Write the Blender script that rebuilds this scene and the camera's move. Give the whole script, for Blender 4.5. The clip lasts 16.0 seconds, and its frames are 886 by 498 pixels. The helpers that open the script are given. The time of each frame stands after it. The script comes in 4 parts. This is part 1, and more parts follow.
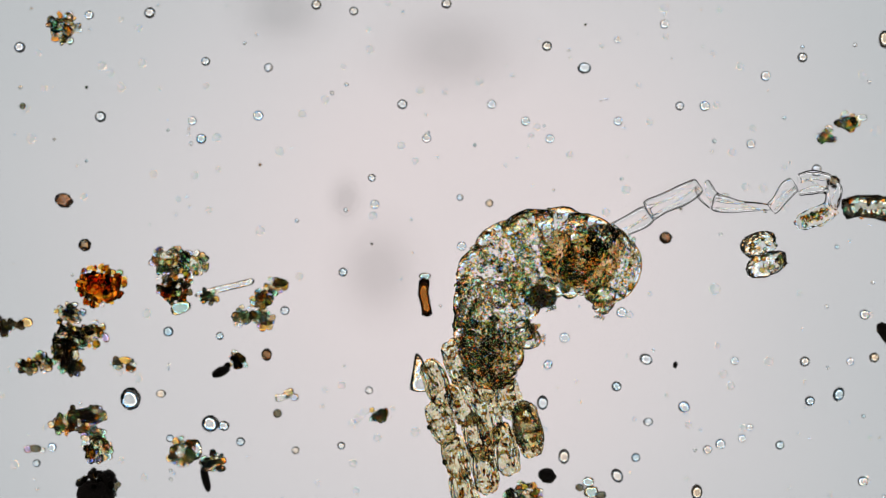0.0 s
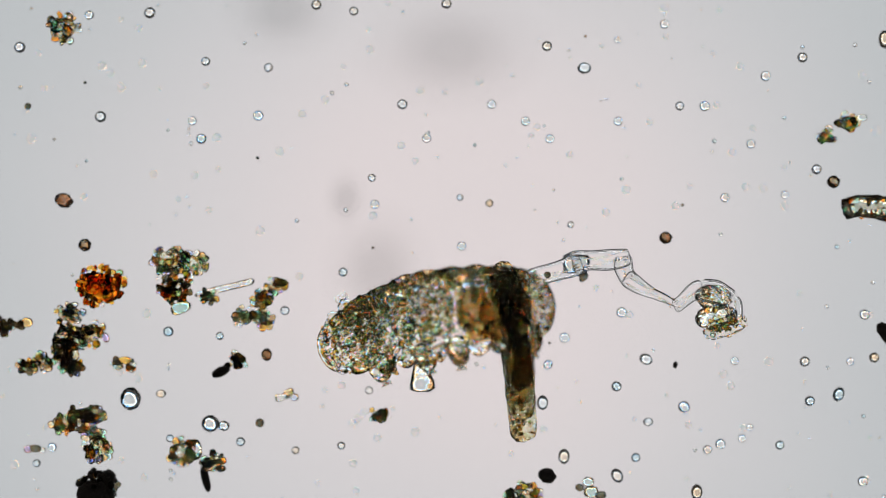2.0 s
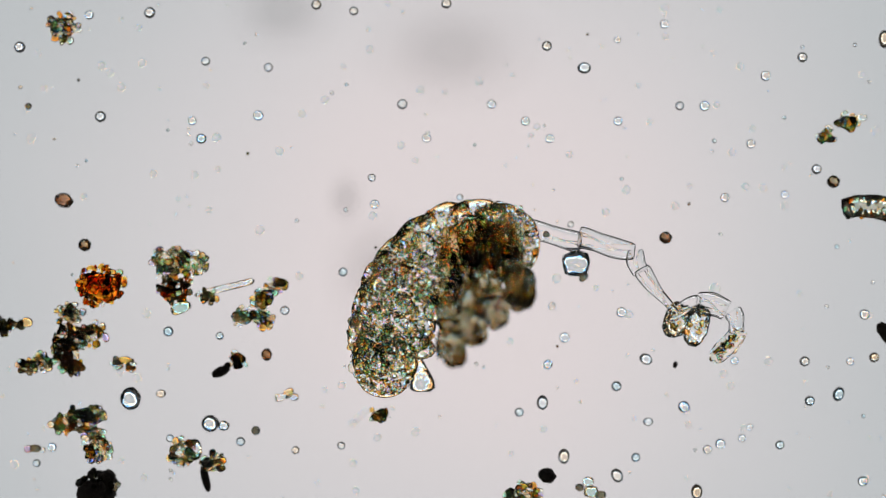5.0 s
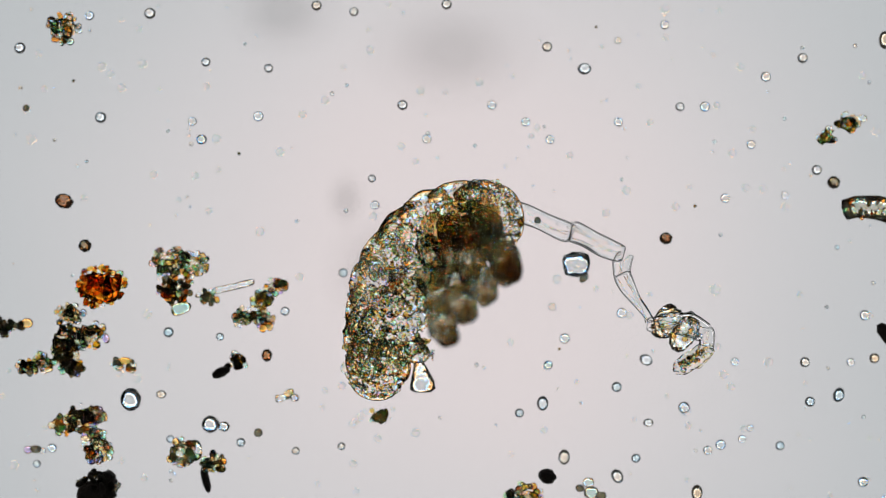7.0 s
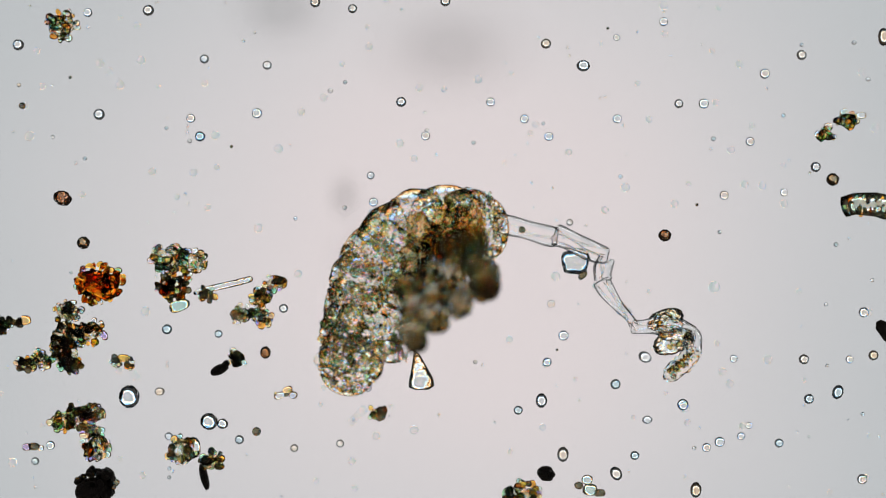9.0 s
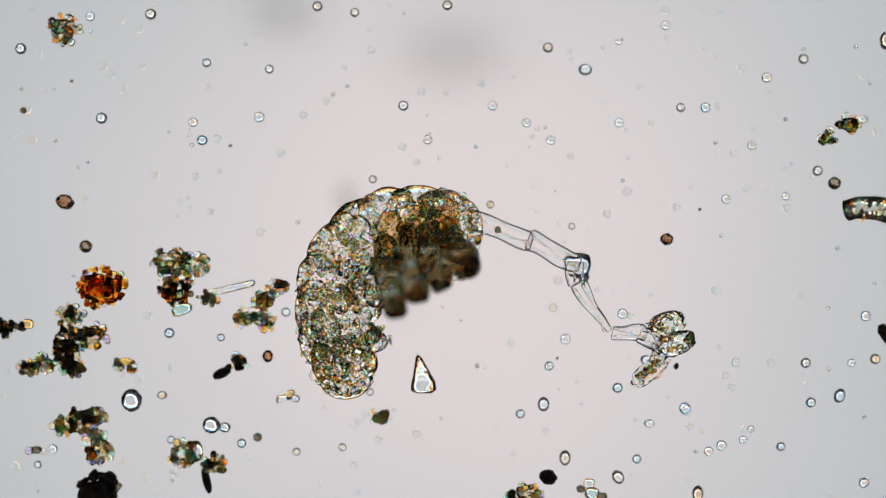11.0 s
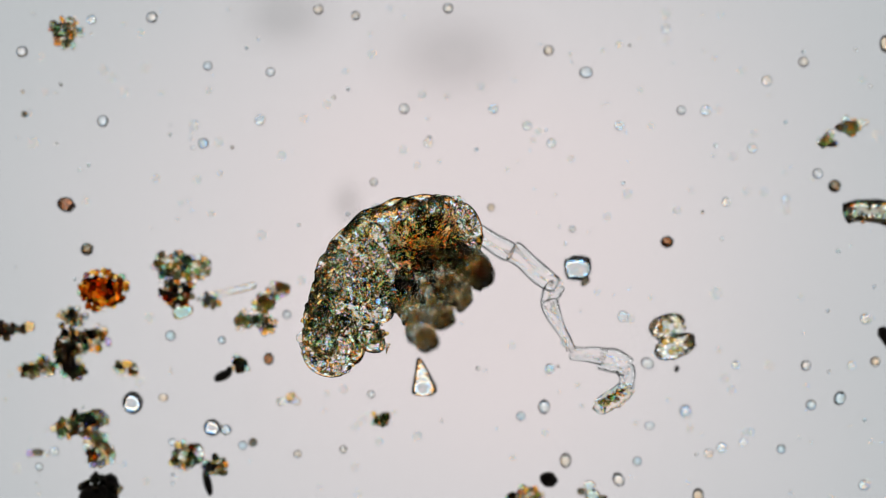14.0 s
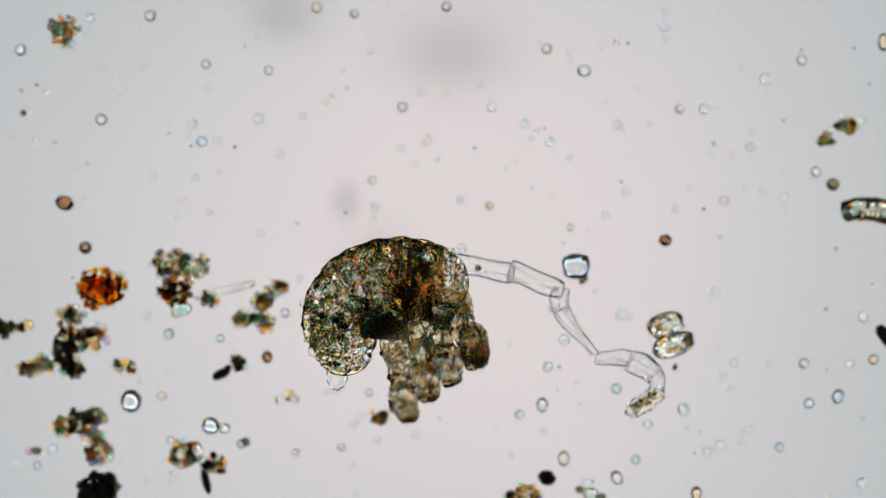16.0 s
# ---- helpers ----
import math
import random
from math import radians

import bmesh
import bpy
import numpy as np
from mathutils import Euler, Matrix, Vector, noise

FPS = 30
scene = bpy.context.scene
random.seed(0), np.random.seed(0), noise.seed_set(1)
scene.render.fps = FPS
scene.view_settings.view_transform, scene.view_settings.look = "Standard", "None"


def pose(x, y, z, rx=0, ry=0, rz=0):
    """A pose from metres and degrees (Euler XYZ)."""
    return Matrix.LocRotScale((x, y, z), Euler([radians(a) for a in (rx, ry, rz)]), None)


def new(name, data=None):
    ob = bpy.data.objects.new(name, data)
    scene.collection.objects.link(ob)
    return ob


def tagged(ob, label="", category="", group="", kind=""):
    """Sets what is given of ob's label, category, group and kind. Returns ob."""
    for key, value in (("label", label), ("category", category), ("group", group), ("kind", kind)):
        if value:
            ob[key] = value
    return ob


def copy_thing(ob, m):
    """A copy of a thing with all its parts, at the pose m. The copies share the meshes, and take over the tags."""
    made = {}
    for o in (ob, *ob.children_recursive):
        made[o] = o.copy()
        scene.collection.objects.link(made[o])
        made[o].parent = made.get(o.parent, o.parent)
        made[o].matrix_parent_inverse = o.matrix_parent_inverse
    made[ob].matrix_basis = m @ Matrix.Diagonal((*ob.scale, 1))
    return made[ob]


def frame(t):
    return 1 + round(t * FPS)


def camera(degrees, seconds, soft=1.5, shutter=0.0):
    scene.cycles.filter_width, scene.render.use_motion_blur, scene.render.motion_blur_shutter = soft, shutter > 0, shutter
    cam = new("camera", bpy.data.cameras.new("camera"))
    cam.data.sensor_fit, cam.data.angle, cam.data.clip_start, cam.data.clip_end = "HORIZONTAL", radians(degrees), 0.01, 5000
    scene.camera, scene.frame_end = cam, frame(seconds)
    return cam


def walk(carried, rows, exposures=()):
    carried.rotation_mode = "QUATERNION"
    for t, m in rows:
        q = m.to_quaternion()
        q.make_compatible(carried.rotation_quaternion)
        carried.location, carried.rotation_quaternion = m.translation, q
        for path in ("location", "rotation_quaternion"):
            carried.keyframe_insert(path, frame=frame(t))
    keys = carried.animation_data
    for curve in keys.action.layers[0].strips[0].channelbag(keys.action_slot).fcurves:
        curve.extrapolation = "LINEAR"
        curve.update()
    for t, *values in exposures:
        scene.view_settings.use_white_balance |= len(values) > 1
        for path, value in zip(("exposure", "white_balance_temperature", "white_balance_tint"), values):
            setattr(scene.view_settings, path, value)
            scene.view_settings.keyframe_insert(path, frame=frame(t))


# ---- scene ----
# A microscope's field, built 1000 times enlarged: 1 m here is 1 mm on the slide.
EYE = 40.0                                  # objective's height over the slide
FOCUS = 0.072                               # height of the sharp layer over the slide at rest
cam = camera(2 * math.degrees(math.atan(0.784 / EYE)), 16.0, soft=0.8, shutter=0.5)
cam.data.dof.use_dof = True                 # the objective's shallow focus
cam.data.dof.focus_distance = EYE - FOCUS
cam.data.dof.aperture_fstop = cam.data.lens / 1000 / (0.057 * EYE)


def spot(x, y, z=0.0):
    """Slide place of a point of the field: x to the right and y down from its upper corner, in thousandths."""
    k = 1 - z / EYE
    return (x - 784) / 1000 * k, (441 - y) / 1000 * k, z


# slow creep of the whole field as the focus is turned: seconds, thousandths to the right, thousandths down
CREEP = ((0, 0, 0), (2, 0, 0), (2.5, 0, -0.8), (4, -0.3, -1), (6.5, 0.3, 1.2), (8.5, 0.2, 0.8), (9, -2, -4), (9.2, -2, -4), (11.3, 2, 3), (12.5, 1.8, 3),
         (13, 1.5, 2.5), (13.5, 2.5, 6), (14, 3, 7.5), (14.5, 3.5, 8), (15, 4, 11), (15.5, 4, 11), (16, 0, 4.5))


def creep(t):
    ts, xs, ys = zip(*CREEP)
    return float(np.interp(t, ts, xs)), float(np.interp(t, ts, ys))


# the objective is raised or lowered to focus: seconds, height over its rest
RAISE = ((0, 0), (2, 0), (2.5, 0), (4, 0), (6.5, 0), (8.5, 0), (9, -0.035), (9.2, -0.035), (11.3, 0), (12.5, 0), (13, 0.01), (13.5, 0.04), (14, 0.06), (14.5, 0.085),
         (15, 0.125), (15.5, 0.14), (16, 0.07))
walk(cam, [(t, pose(-dx / 1000, dy / 1000, EYE + up)) for (t, dx, dy), (_, up) in zip(CREEP, RAISE)])

# ---- light: the condenser's lit field under the slide, in a dim room ----
world = bpy.data.worlds.new("dim_room")
scene.world = world
world.use_nodes = True
world.node_tree.nodes["Background"].inputs[0].default_value = (0.05, 0.048, 0.045, 1)
world.node_tree.nodes["Background"].inputs[1].default_value = 1.2

LAMP_Z = -4.0


# ---- materials ----
def tree(name):
    mat = bpy.data.materials.new(name)
    mat.use_nodes = True
    nt = mat.node_tree
    nt.nodes.clear()
    return mat, nt, nt.nodes.new("ShaderNodeOutputMaterial")


def noise_of(nt, scale, detail=3.0, rough=0.55, kind="Object"):
    co = nt.nodes.new("ShaderNodeTexCoord")
    n = nt.nodes.new("ShaderNodeTexNoise")
    n.inputs["Scale"].default_value = scale
    n.inputs["Detail"].default_value = detail
    n.inputs["Roughness"].default_value = rough
    nt.links.new(co.outputs[kind], n.inputs["Vector"])
    return n


def ramp_of(nt, fac, stops):
    r = nt.nodes.new("ShaderNodeValToRGB")
    while len(r.color_ramp.elements) < len(stops):
        r.color_ramp.elements.new(0.5)
    for e, (p, c) in zip(r.color_ramp.elements, stops):
        e.position, e.color = p, (*c, 1)
    nt.links.new(fac, r.inputs[0])
    return r.outputs[0]


def tinted(nt, colour, by):
    m = nt.nodes.new("ShaderNodeMix")
    m.data_type, m.blend_type = "RGBA", "MULTIPLY"
    m.inputs[0].default_value = 1.0
    nt.links.new(colour, m.inputs[6])
    m.inputs[7].default_value = (*by, 1)
    return m.outputs[2]


def clear_matter(name, stops, ior=1.3, spread=0.03, grain=60.0, relief=0.3, depth=0.01, patch=40.0, vary="noise", rough=0.0, along=(1.0, 1.0, 1.0)):
    """Clear refracting matter with a little dispersion: warm light bends less than cool light."""
    mat, nt, out = tree(name)
    if vary == "piece":
        fac = nt.nodes.new("ShaderNodeObjectInfo").outputs["Random"]
    elif vary == "granule":
        fac = nt.nodes.new("ShaderNodeNewGeometry").outputs["Random Per Island"]
    else:
        fac = noise_of(nt, patch, 2.0).outputs[0]
    col = ramp_of(nt, fac, stops)
    normal = None
    if relief > 0:
        bump = nt.nodes.new("ShaderNodeBump")
        bump.inputs["Strength"].default_value = relief
        bump.inputs["Distance"].default_value = depth
        pebbles = noise_of(nt, grain, 2.0)
        mp = nt.nodes.new("ShaderNodeMapping")
        mp.inputs["Scale"].default_value = along
        nt.links.new(pebbles.inputs["Vector"].links[0].from_socket, mp.inputs[0])
        nt.links.new(mp.outputs[0], pebbles.inputs["Vector"])
        nt.links.new(pebbles.outputs[0], bump.inputs["Height"])
        normal = bump.outputs[0]
    add = nt.nodes.new("ShaderNodeAddShader")
    bands = (((0.74, 0.5, 0.26), ior - spread), ((0.26, 0.5, 0.74), ior + spread)) if spread else (((1.0, 1.0, 1.0), ior),)
    for i, (by, n) in enumerate(bands):
        b = nt.nodes.new("ShaderNodeBsdfRefraction")
        b.inputs["Roughness"].default_value = rough
        b.inputs["IOR"].default_value = n
        nt.links.new(tinted(nt, col, by), b.inputs["Color"])
        if normal:
            nt.links.new(normal, b.inputs["Normal"])
        nt.links.new(b.outputs[0], add.inputs[i])
    gloss = nt.nodes.new("ShaderNodeBsdfGlossy")
    gloss.inputs["Roughness"].default_value = 0.1
    fres = nt.nodes.new("ShaderNodeFresnel")
    fres.inputs["IOR"].default_value = 1 + 0.5 * (ior - 1)
    mix = nt.nodes.new("ShaderNodeMixShader")
    nt.links.new(fres.outputs[0], mix.inputs[0])
    nt.links.new(add.outputs[0], mix.inputs[1])
    nt.links.new(gloss.outputs[0], mix.inputs[2])
    nt.links.new(mix.outputs[0], out.inputs[0])
    return mat


def dull_matter(name, stops, patch=2.0, grain=5.0, rough=0.55):
    mat, nt, out = tree(name)
    p = nt.nodes.new("ShaderNodeBsdfPrincipled")
    p.inputs["Roughness"].default_value = rough
    nt.links.new(ramp_of(nt, noise_of(nt, patch).outputs[0], stops), p.inputs["Base Color"])
    bump = nt.nodes.new("ShaderNodeBump")
    bump.inputs["Strength"].default_value = 0.5
    bump.inputs["Distance"].default_value = 0.08
    nt.links.new(noise_of(nt, grain).outputs[0], bump.inputs["Height"])
    nt.links.new(bump.outputs[0], p.inputs["Normal"])
    nt.links.new(p.outputs[0], out.inputs[0])
    return mat


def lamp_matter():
    """The condenser's lit field: mottling and a cooler, dimmer rim are painted into its emission, inside an added
    brighter ring.
    """
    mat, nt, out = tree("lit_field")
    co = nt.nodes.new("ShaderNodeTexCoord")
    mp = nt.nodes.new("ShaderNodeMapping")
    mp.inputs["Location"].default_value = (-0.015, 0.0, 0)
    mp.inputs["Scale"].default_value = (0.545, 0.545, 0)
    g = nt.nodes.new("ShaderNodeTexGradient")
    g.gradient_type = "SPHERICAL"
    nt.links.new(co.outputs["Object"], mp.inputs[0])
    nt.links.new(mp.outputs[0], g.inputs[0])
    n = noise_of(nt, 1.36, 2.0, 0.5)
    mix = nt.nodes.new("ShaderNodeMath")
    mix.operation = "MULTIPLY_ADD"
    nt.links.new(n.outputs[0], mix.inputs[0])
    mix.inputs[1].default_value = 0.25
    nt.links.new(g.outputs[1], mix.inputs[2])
    # vignette and cloudy unevenness of the light, painted into the emission colour
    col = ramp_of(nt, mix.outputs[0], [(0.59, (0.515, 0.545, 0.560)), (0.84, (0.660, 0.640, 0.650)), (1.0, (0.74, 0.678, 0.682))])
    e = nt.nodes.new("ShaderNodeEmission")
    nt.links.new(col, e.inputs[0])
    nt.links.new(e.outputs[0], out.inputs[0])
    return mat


def added_ring_matter():
    mat, nt, out = tree("added_ring_glow")
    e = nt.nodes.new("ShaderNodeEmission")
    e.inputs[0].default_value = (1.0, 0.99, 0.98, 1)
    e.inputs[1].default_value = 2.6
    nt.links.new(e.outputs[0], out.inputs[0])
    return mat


def smudge_matter():
    """A film of dust that thins out towards its rim."""
    mat, nt, out = tree("dust_film")
    co = nt.nodes.new("ShaderNodeTexCoord")
    g = nt.nodes.new("ShaderNodeTexGradient")
    g.gradient_type = "SPHERICAL"
    nt.links.new(co.outputs["Object"], g.inputs[0])
    f = nt.nodes.new("ShaderNodeMath")
    f.operation = "MULTIPLY"
    nt.links.new(ramp_of(nt, g.outputs[1], [(0.0, (0, 0, 0)), (0.35, (0.25, 0.25, 0.25)), (0.8, (1, 1, 1))]), f.inputs[0])
    f.inputs[1].default_value = 0.20
    t = nt.nodes.new("ShaderNodeBsdfTransparent")
    d = nt.nodes.new("ShaderNodeBsdfDiffuse")
    d.inputs[0].default_value = (0.3, 0.3, 0.3, 1)
    m = nt.nodes.new("ShaderNodeMixShader")
    nt.links.new(f.outputs[0], m.inputs[0])
    nt.links.new(t.outputs[0], m.inputs[1])
    nt.links.new(d.outputs[0], m.inputs[2])
    nt.links.new(m.outputs[0], out.inputs[0])
    return mat


def slide_matter():
    """Thin flat glass: clear straight through, with a faint gloss."""
    mat, nt, out = tree("slide_glass")
    t = nt.nodes.new("ShaderNodeBsdfTransparent")
    t.inputs[0].default_value = (1.0, 0.998, 0.998, 1)
    g = nt.nodes.new("ShaderNodeBsdfGlossy")
    g.inputs["Roughness"].default_value = 0.02
    fres = nt.nodes.new("ShaderNodeFresnel")
    fres.inputs["IOR"].default_value = 1.15
    m = nt.nodes.new("ShaderNodeMixShader")
    nt.links.new(fres.outputs[0], m.inputs[0])
    nt.links.new(t.outputs[0], m.inputs[1])
    nt.links.new(g.outputs[0], m.inputs[2])
    nt.links.new(m.outputs[0], out.inputs[0])
    return mat


WHITE = (0.98, 0.98, 0.98)
MOTLEY = [(0.0, (1.0, 0.84, 0.50)), (0.12, (1.0, 0.94, 0.70)), (0.30, (1.0, 0.99, 0.97)), (0.50, (0.80, 0.98, 0.90)), (0.62, (1.0, 0.99, 0.98)), (0.80, (0.93, 0.88, 1.0)), (0.90, (1.0, 0.90, 0.60)), (1.0, (0.98, 0.80, 0.52))]
GOLDS = [(0.0, (1.0, 0.70, 0.30)), (0.12, (1.0, 0.90, 0.56)), (0.30, (1.0, 0.99, 0.97)), (0.50, (0.64, 0.94, 0.78)), (0.62, (0.98, 0.96, 0.90)), (0.80, (0.82, 0.74, 1.0)), (0.90, (1.0, 0.82, 0.42)), (1.0, (0.90, 0.62, 0.30))]
M_SKIN = clear_matter("animal_skin", [(0.3, (1.0, 0.985, 0.96)), (0.7, WHITE)], ior=1.20, spread=0.05, relief=0.0, patch=25)
M_FAT = clear_matter("animal_granule", MOTLEY, ior=1.36, spread=0.10, relief=0.0, vary="granule")
M_CELL = clear_matter("storage_cell", [(0.0, (1.0, 0.97, 0.90)), (0.5, WHITE), (1.0, (0.97, 0.99, 0.95))], ior=1.12, spread=0.04, relief=0.0, vary="granule")
M_GUT = clear_matter("gut_matter", [(0.3, (0.80, 0.62, 0.40)), (0.5, (0.95, 0.84, 0.64)), (0.7, (0.87, 0.71, 0.49))], ior=1.05, spread=0.02, relief=0.0, patch=60)
M_LEAF = clear_matter("moss_cell", [(0.25, (0.84, 0.74, 0.56)), (0.45, (0.97, 0.94, 0.86)), (0.55, (0.90, 0.90, 0.78)), (0.7, (0.88, 0.78, 0.62))],
                      ior=1.28, spread=0.09, grain=75, relief=0.9, depth=0.012, patch=70, along=(1.5, 0.5, 1.0))
M_CHLORO = clear_matter("moss_granule", [(0.0, (0.56, 0.38, 0.18)), (0.3, (0.88, 0.74, 0.46)), (0.6, (0.70, 0.72, 0.50)), (1.0, (0.66, 0.46, 0.26))],
                        ior=1.30, spread=0.08, relief=0.0, vary="granule")
M_TUBE = clear_matter("clear_cell_wall", [(0.3, (1.0, 0.995, 0.995)), (0.7, (1.0, 1.0, 1.0))], ior=1.28, spread=0.0, grain=30, relief=0.15, depth=0.006)
M_FOLD = clear_matter("wall_crease", [(0.3, (0.97, 0.97, 0.97)), (0.7, (1.0, 1.0, 1.0))], ior=1.42, spread=0.06, relief=0.0)
# cyan and orange tints stand in for colour fringes of light at grain edges
M_CLEAR = clear_matter("clear_grain", [(0.0, (0.76, 0.80, 0.95)), (0.25, WHITE), (0.5, (0.80, 0.95, 0.92)), (0.75, WHITE), (1.0, (0.98, 0.80, 0.50))], ior=1.50, spread=0.11, relief=0.0, vary="piece")
M_GOLD = clear_matter("golden_grain", GOLDS, ior=1.50, spread=0.12, relief=0.0, vary="piece")
M_AMBER = clear_matter("amber_grain", [(0.0, (0.50, 0.22, 0.05)), (0.5, (0.90, 0.52, 0.14)), (1.0, (0.99, 0.78, 0.36))], ior=1.28, spread=0.06, relief=0.0, vary="piece")
M_SPLINT = clear_matter("splinter", [(0.3, (0.93, 0.95, 0.95)), (0.7, WHITE)], ior=1.8, spread=-0.12, grain=45, relief=0.3, depth=0.007)
M_SHARD = clear_matter("shard", [(0.3, (0.95, 0.96, 0.96)), (0.7, WHITE)], ior=1.5, spread=0.10, grain=60, relief=0.6, depth=0.010)
M_PAIR = clear_matter("paired_crystal", [(0.3, (0.93, 0.86, 0.68)), (0.5, WHITE), (0.7, (0.86, 0.97, 0.93))], ior=1.50, spread=0.08, grain=60, relief=0.8, depth=0.010, patch=60)
M_HUSK = clear_matter("plant_husk", [(0.3, (0.72, 0.76, 0.68)), (0.5, (0.96, 0.95, 0.90)), (0.7, (0.82, 0.78, 0.66))], ior=1.70, spread=0.08, grain=60, relief=0.4, depth=0.006, patch=50)
M_BEAD = clear_matter("bead_matter", [(0.0, (0.84, 0.94, 0.97)), (0.5, WHITE), (0.85, (0.99, 0.95, 0.90)), (1.0, (0.98, 0.86, 0.72))], ior=1.62, spread=-0.06, relief=0.0, vary="piece", rough=0.28)
M_DROP = clear_matter("drop_matter", [(0.0, (0.95, 0.97, 0.98)), (1.0, WHITE)], ior=1.55, spread=-0.06, relief=0.0, vary="piece", rough=0.2)
M_FAINT = clear_matter("faint_bead_matter", [(0.0, (0.97, 0.99, 0.99)), (1.0, (0.99, 0.97, 0.96))], ior=1.08, spread=-0.03, relief=0.0, vary="piece", rough=0.14)
M_DARK = clear_matter("dark_bead_matter", [(0.3, (0.34, 0.26, 0.20)), (0.5, (0.48, 0.50, 0.44)), (0.7, (0.66, 0.50, 0.34))], ior=1.55, spread=0.09, grain=3, relief=0.3, depth=0.08, patch=2)
M_RIM = clear_matter("rimmed_bead_matter", [(0.0, (0.60, 0.66, 0.62)), (0.5, (0.70, 0.50, 0.36)), (1.0, (0.56, 0.44, 0.40))], ior=1.75, spread=0.10, relief=0.0, vary="piece", rough=0.12)
M_MID = clear_matter("soft_bead_matter", [(0.0, (0.94, 0.97, 0.98)), (0.5, WHITE), (1.0, (0.98, 0.94, 0.90))], ior=1.36, spread=-0.06, relief=0.0, vary="piece", rough=0.25)
M_CORE = clear_matter("clump_core", [(0.35, (0.86, 0.70, 0.44)), (0.5, (0.98, 0.96, 0.91)), (0.65, (0.86, 0.92, 0.86))], ior=1.16, spread=0.06, grain=5.0, relief=0.6, depth=0.12, patch=4)
M_ROD = clear_matter("amber_rod_matter", [(0.3, (0.58, 0.32, 0.12)), (0.7, (0.78, 0.50, 0.24))], ior=2.2, spread=0.12, grain=60, relief=0.3, depth=0.004)
M_BLACK = dull_matter("black_grit", [(0.3, (0.012, 0.010, 0.009)), (0.7, (0.05, 0.035, 0.025))])
M_LAMP, M_RING, M_SMUDGE, M_SLIDE = lamp_matter(), added_ring_matter(), smudge_matter(), slide_matter()


# ---- shapes ----
def part(name, bm, material, parent=None, label="", place=None):
    me = bpy.data.meshes.new(name)
    bm.to_mesh(me)
    bm.free()
    me.materials.append(material)
    for f in me.polygons:
        f.use_smooth = True
    ob = new(name, me)
    if place is not None:
        ob.matrix_basis = place
    if parent is not None:
        ob.parent = parent
    return tagged(ob, label)


def lump(bm, centre, radii, turn=0.0, rough=0.12, freq=2.5, subdiv=3, seed=0.0, power=2.0, m=None):
    """A closed, uneven rounded body; a higher power makes it boxier."""
    made = bmesh.ops.create_icosphere(bm, subdivisions=subdiv, radius=1.0)["verts"]
    spin = Matrix.Rotation(radians(turn), 3, "Z")
    off = Vector((seed * 3.7 + 1.3, seed * 1.9 - 4.1, seed * 2.3))
    for v in made:
        d = v.co.normalized()
        s = (abs(d.x) ** power + abs(d.y) ** power + abs(d.z) ** power) ** (-1 / power)
        s *= 1 + rough * noise.noise(d * freq + off) + rough * 0.4 * noise.noise(d * freq * 2.7 + off)
        p = spin @ Vector((d.x * s * radii[0], d.y * s * radii[1], d.z * s * radii[2]))
        v.co = p + Vector(centre)
        if m is not None:
            v.co = m @ v.co
    return made


def tube(bm, points, radii, sides=12, flat=1.0, caps=True):
    """A closed tube along points."""
    rings = []
    n = len(points)
    for i, p in enumerate(points):
        a, b = Vector(points[max(i - 1, 0)]), Vector(points[min(i + 1, n - 1)])
        t = (b - a).normalized()
        side = t.cross(Vector((0, 0, 1)))
        side = side.normalized() if side.length > 1e-5 else Vector((1, 0, 0))
        up = side.cross(t)
        rings.append([bm.verts.new(Vector(p) + radii[i] * (math.cos(k) * side + flat * math.sin(k) * up))
                      for k in (2 * math.pi * j / sides for j in range(sides))])
    for r0, r1 in zip(rings, rings[1:]):
        for j in range(sides):
            bm.faces.new((r0[j], r0[(j + 1) % sides], r1[(j + 1) % sides], r1[j]))
    if caps:
        bm.faces.new(rings[0][::-1])
        bm.faces.new(rings[-1])
    bmesh.ops.recalc_face_normals(bm, faces=bm.faces)


def slab(name, x, y, z0, z1, material):
    bm = bmesh.new()
    bmesh.ops.create_cube(bm, size=1.0)
    for v in bm.verts:
        v.co = Vector((v.co.x * x, v.co.y * y, z0 if v.co.z < 0 else z1))
    me = bpy.data.meshes.new(name)
    bm.to_mesh(me)
    bm.free()
    me.materials.append(material)
    return new(name, me)


def seed_ball():
    bm = bmesh.new()
    bmesh.ops.create_icosphere(bm, subdivisions=2, radius=1.0)
    v = np.array([p.co[:] for p in bm.verts])
    f = np.array([[q.index for q in p.verts] for p in bm.faces])
    bm.free()
    return v, f


BALL_V, BALL_F = seed_ball()


def granules(name, centres, radii, material, parent, label):
    """Many small uneven grains as one part."""
    gen = np.random.default_rng(len(centres) * 7 + int(1e4 * abs(centres[0][0])))
    vs, fs = [], []
    for i, (c, r) in enumerate(zip(centres, radii)):
        stretch = gen.uniform(0.5, 2.0, 3)
        wob = 1 + 0.20 * np.sin(BALL_V @ gen.normal(0, 2.2, 3) + gen.uniform(0, 6))
        turn = np.array(Euler(gen.uniform(0, 6.28, 3).tolist()).to_matrix())
        vs.append((BALL_V * wob[:, None] * stretch * r) @ turn.T + np.array(c))
        fs.append(BALL_F + i * len(BALL_V))
    me = bpy.data.meshes.new(name)
    me.from_pydata(np.concatenate(vs).tolist(), [], np.concatenate(fs).tolist())
    me.polygons.foreach_set("use_smooth", [True] * len(me.polygons))
    me.materials.append(material)
    ob = new(name, me)
    ob.parent = parent
    return tagged(ob, label, kind="stuff")


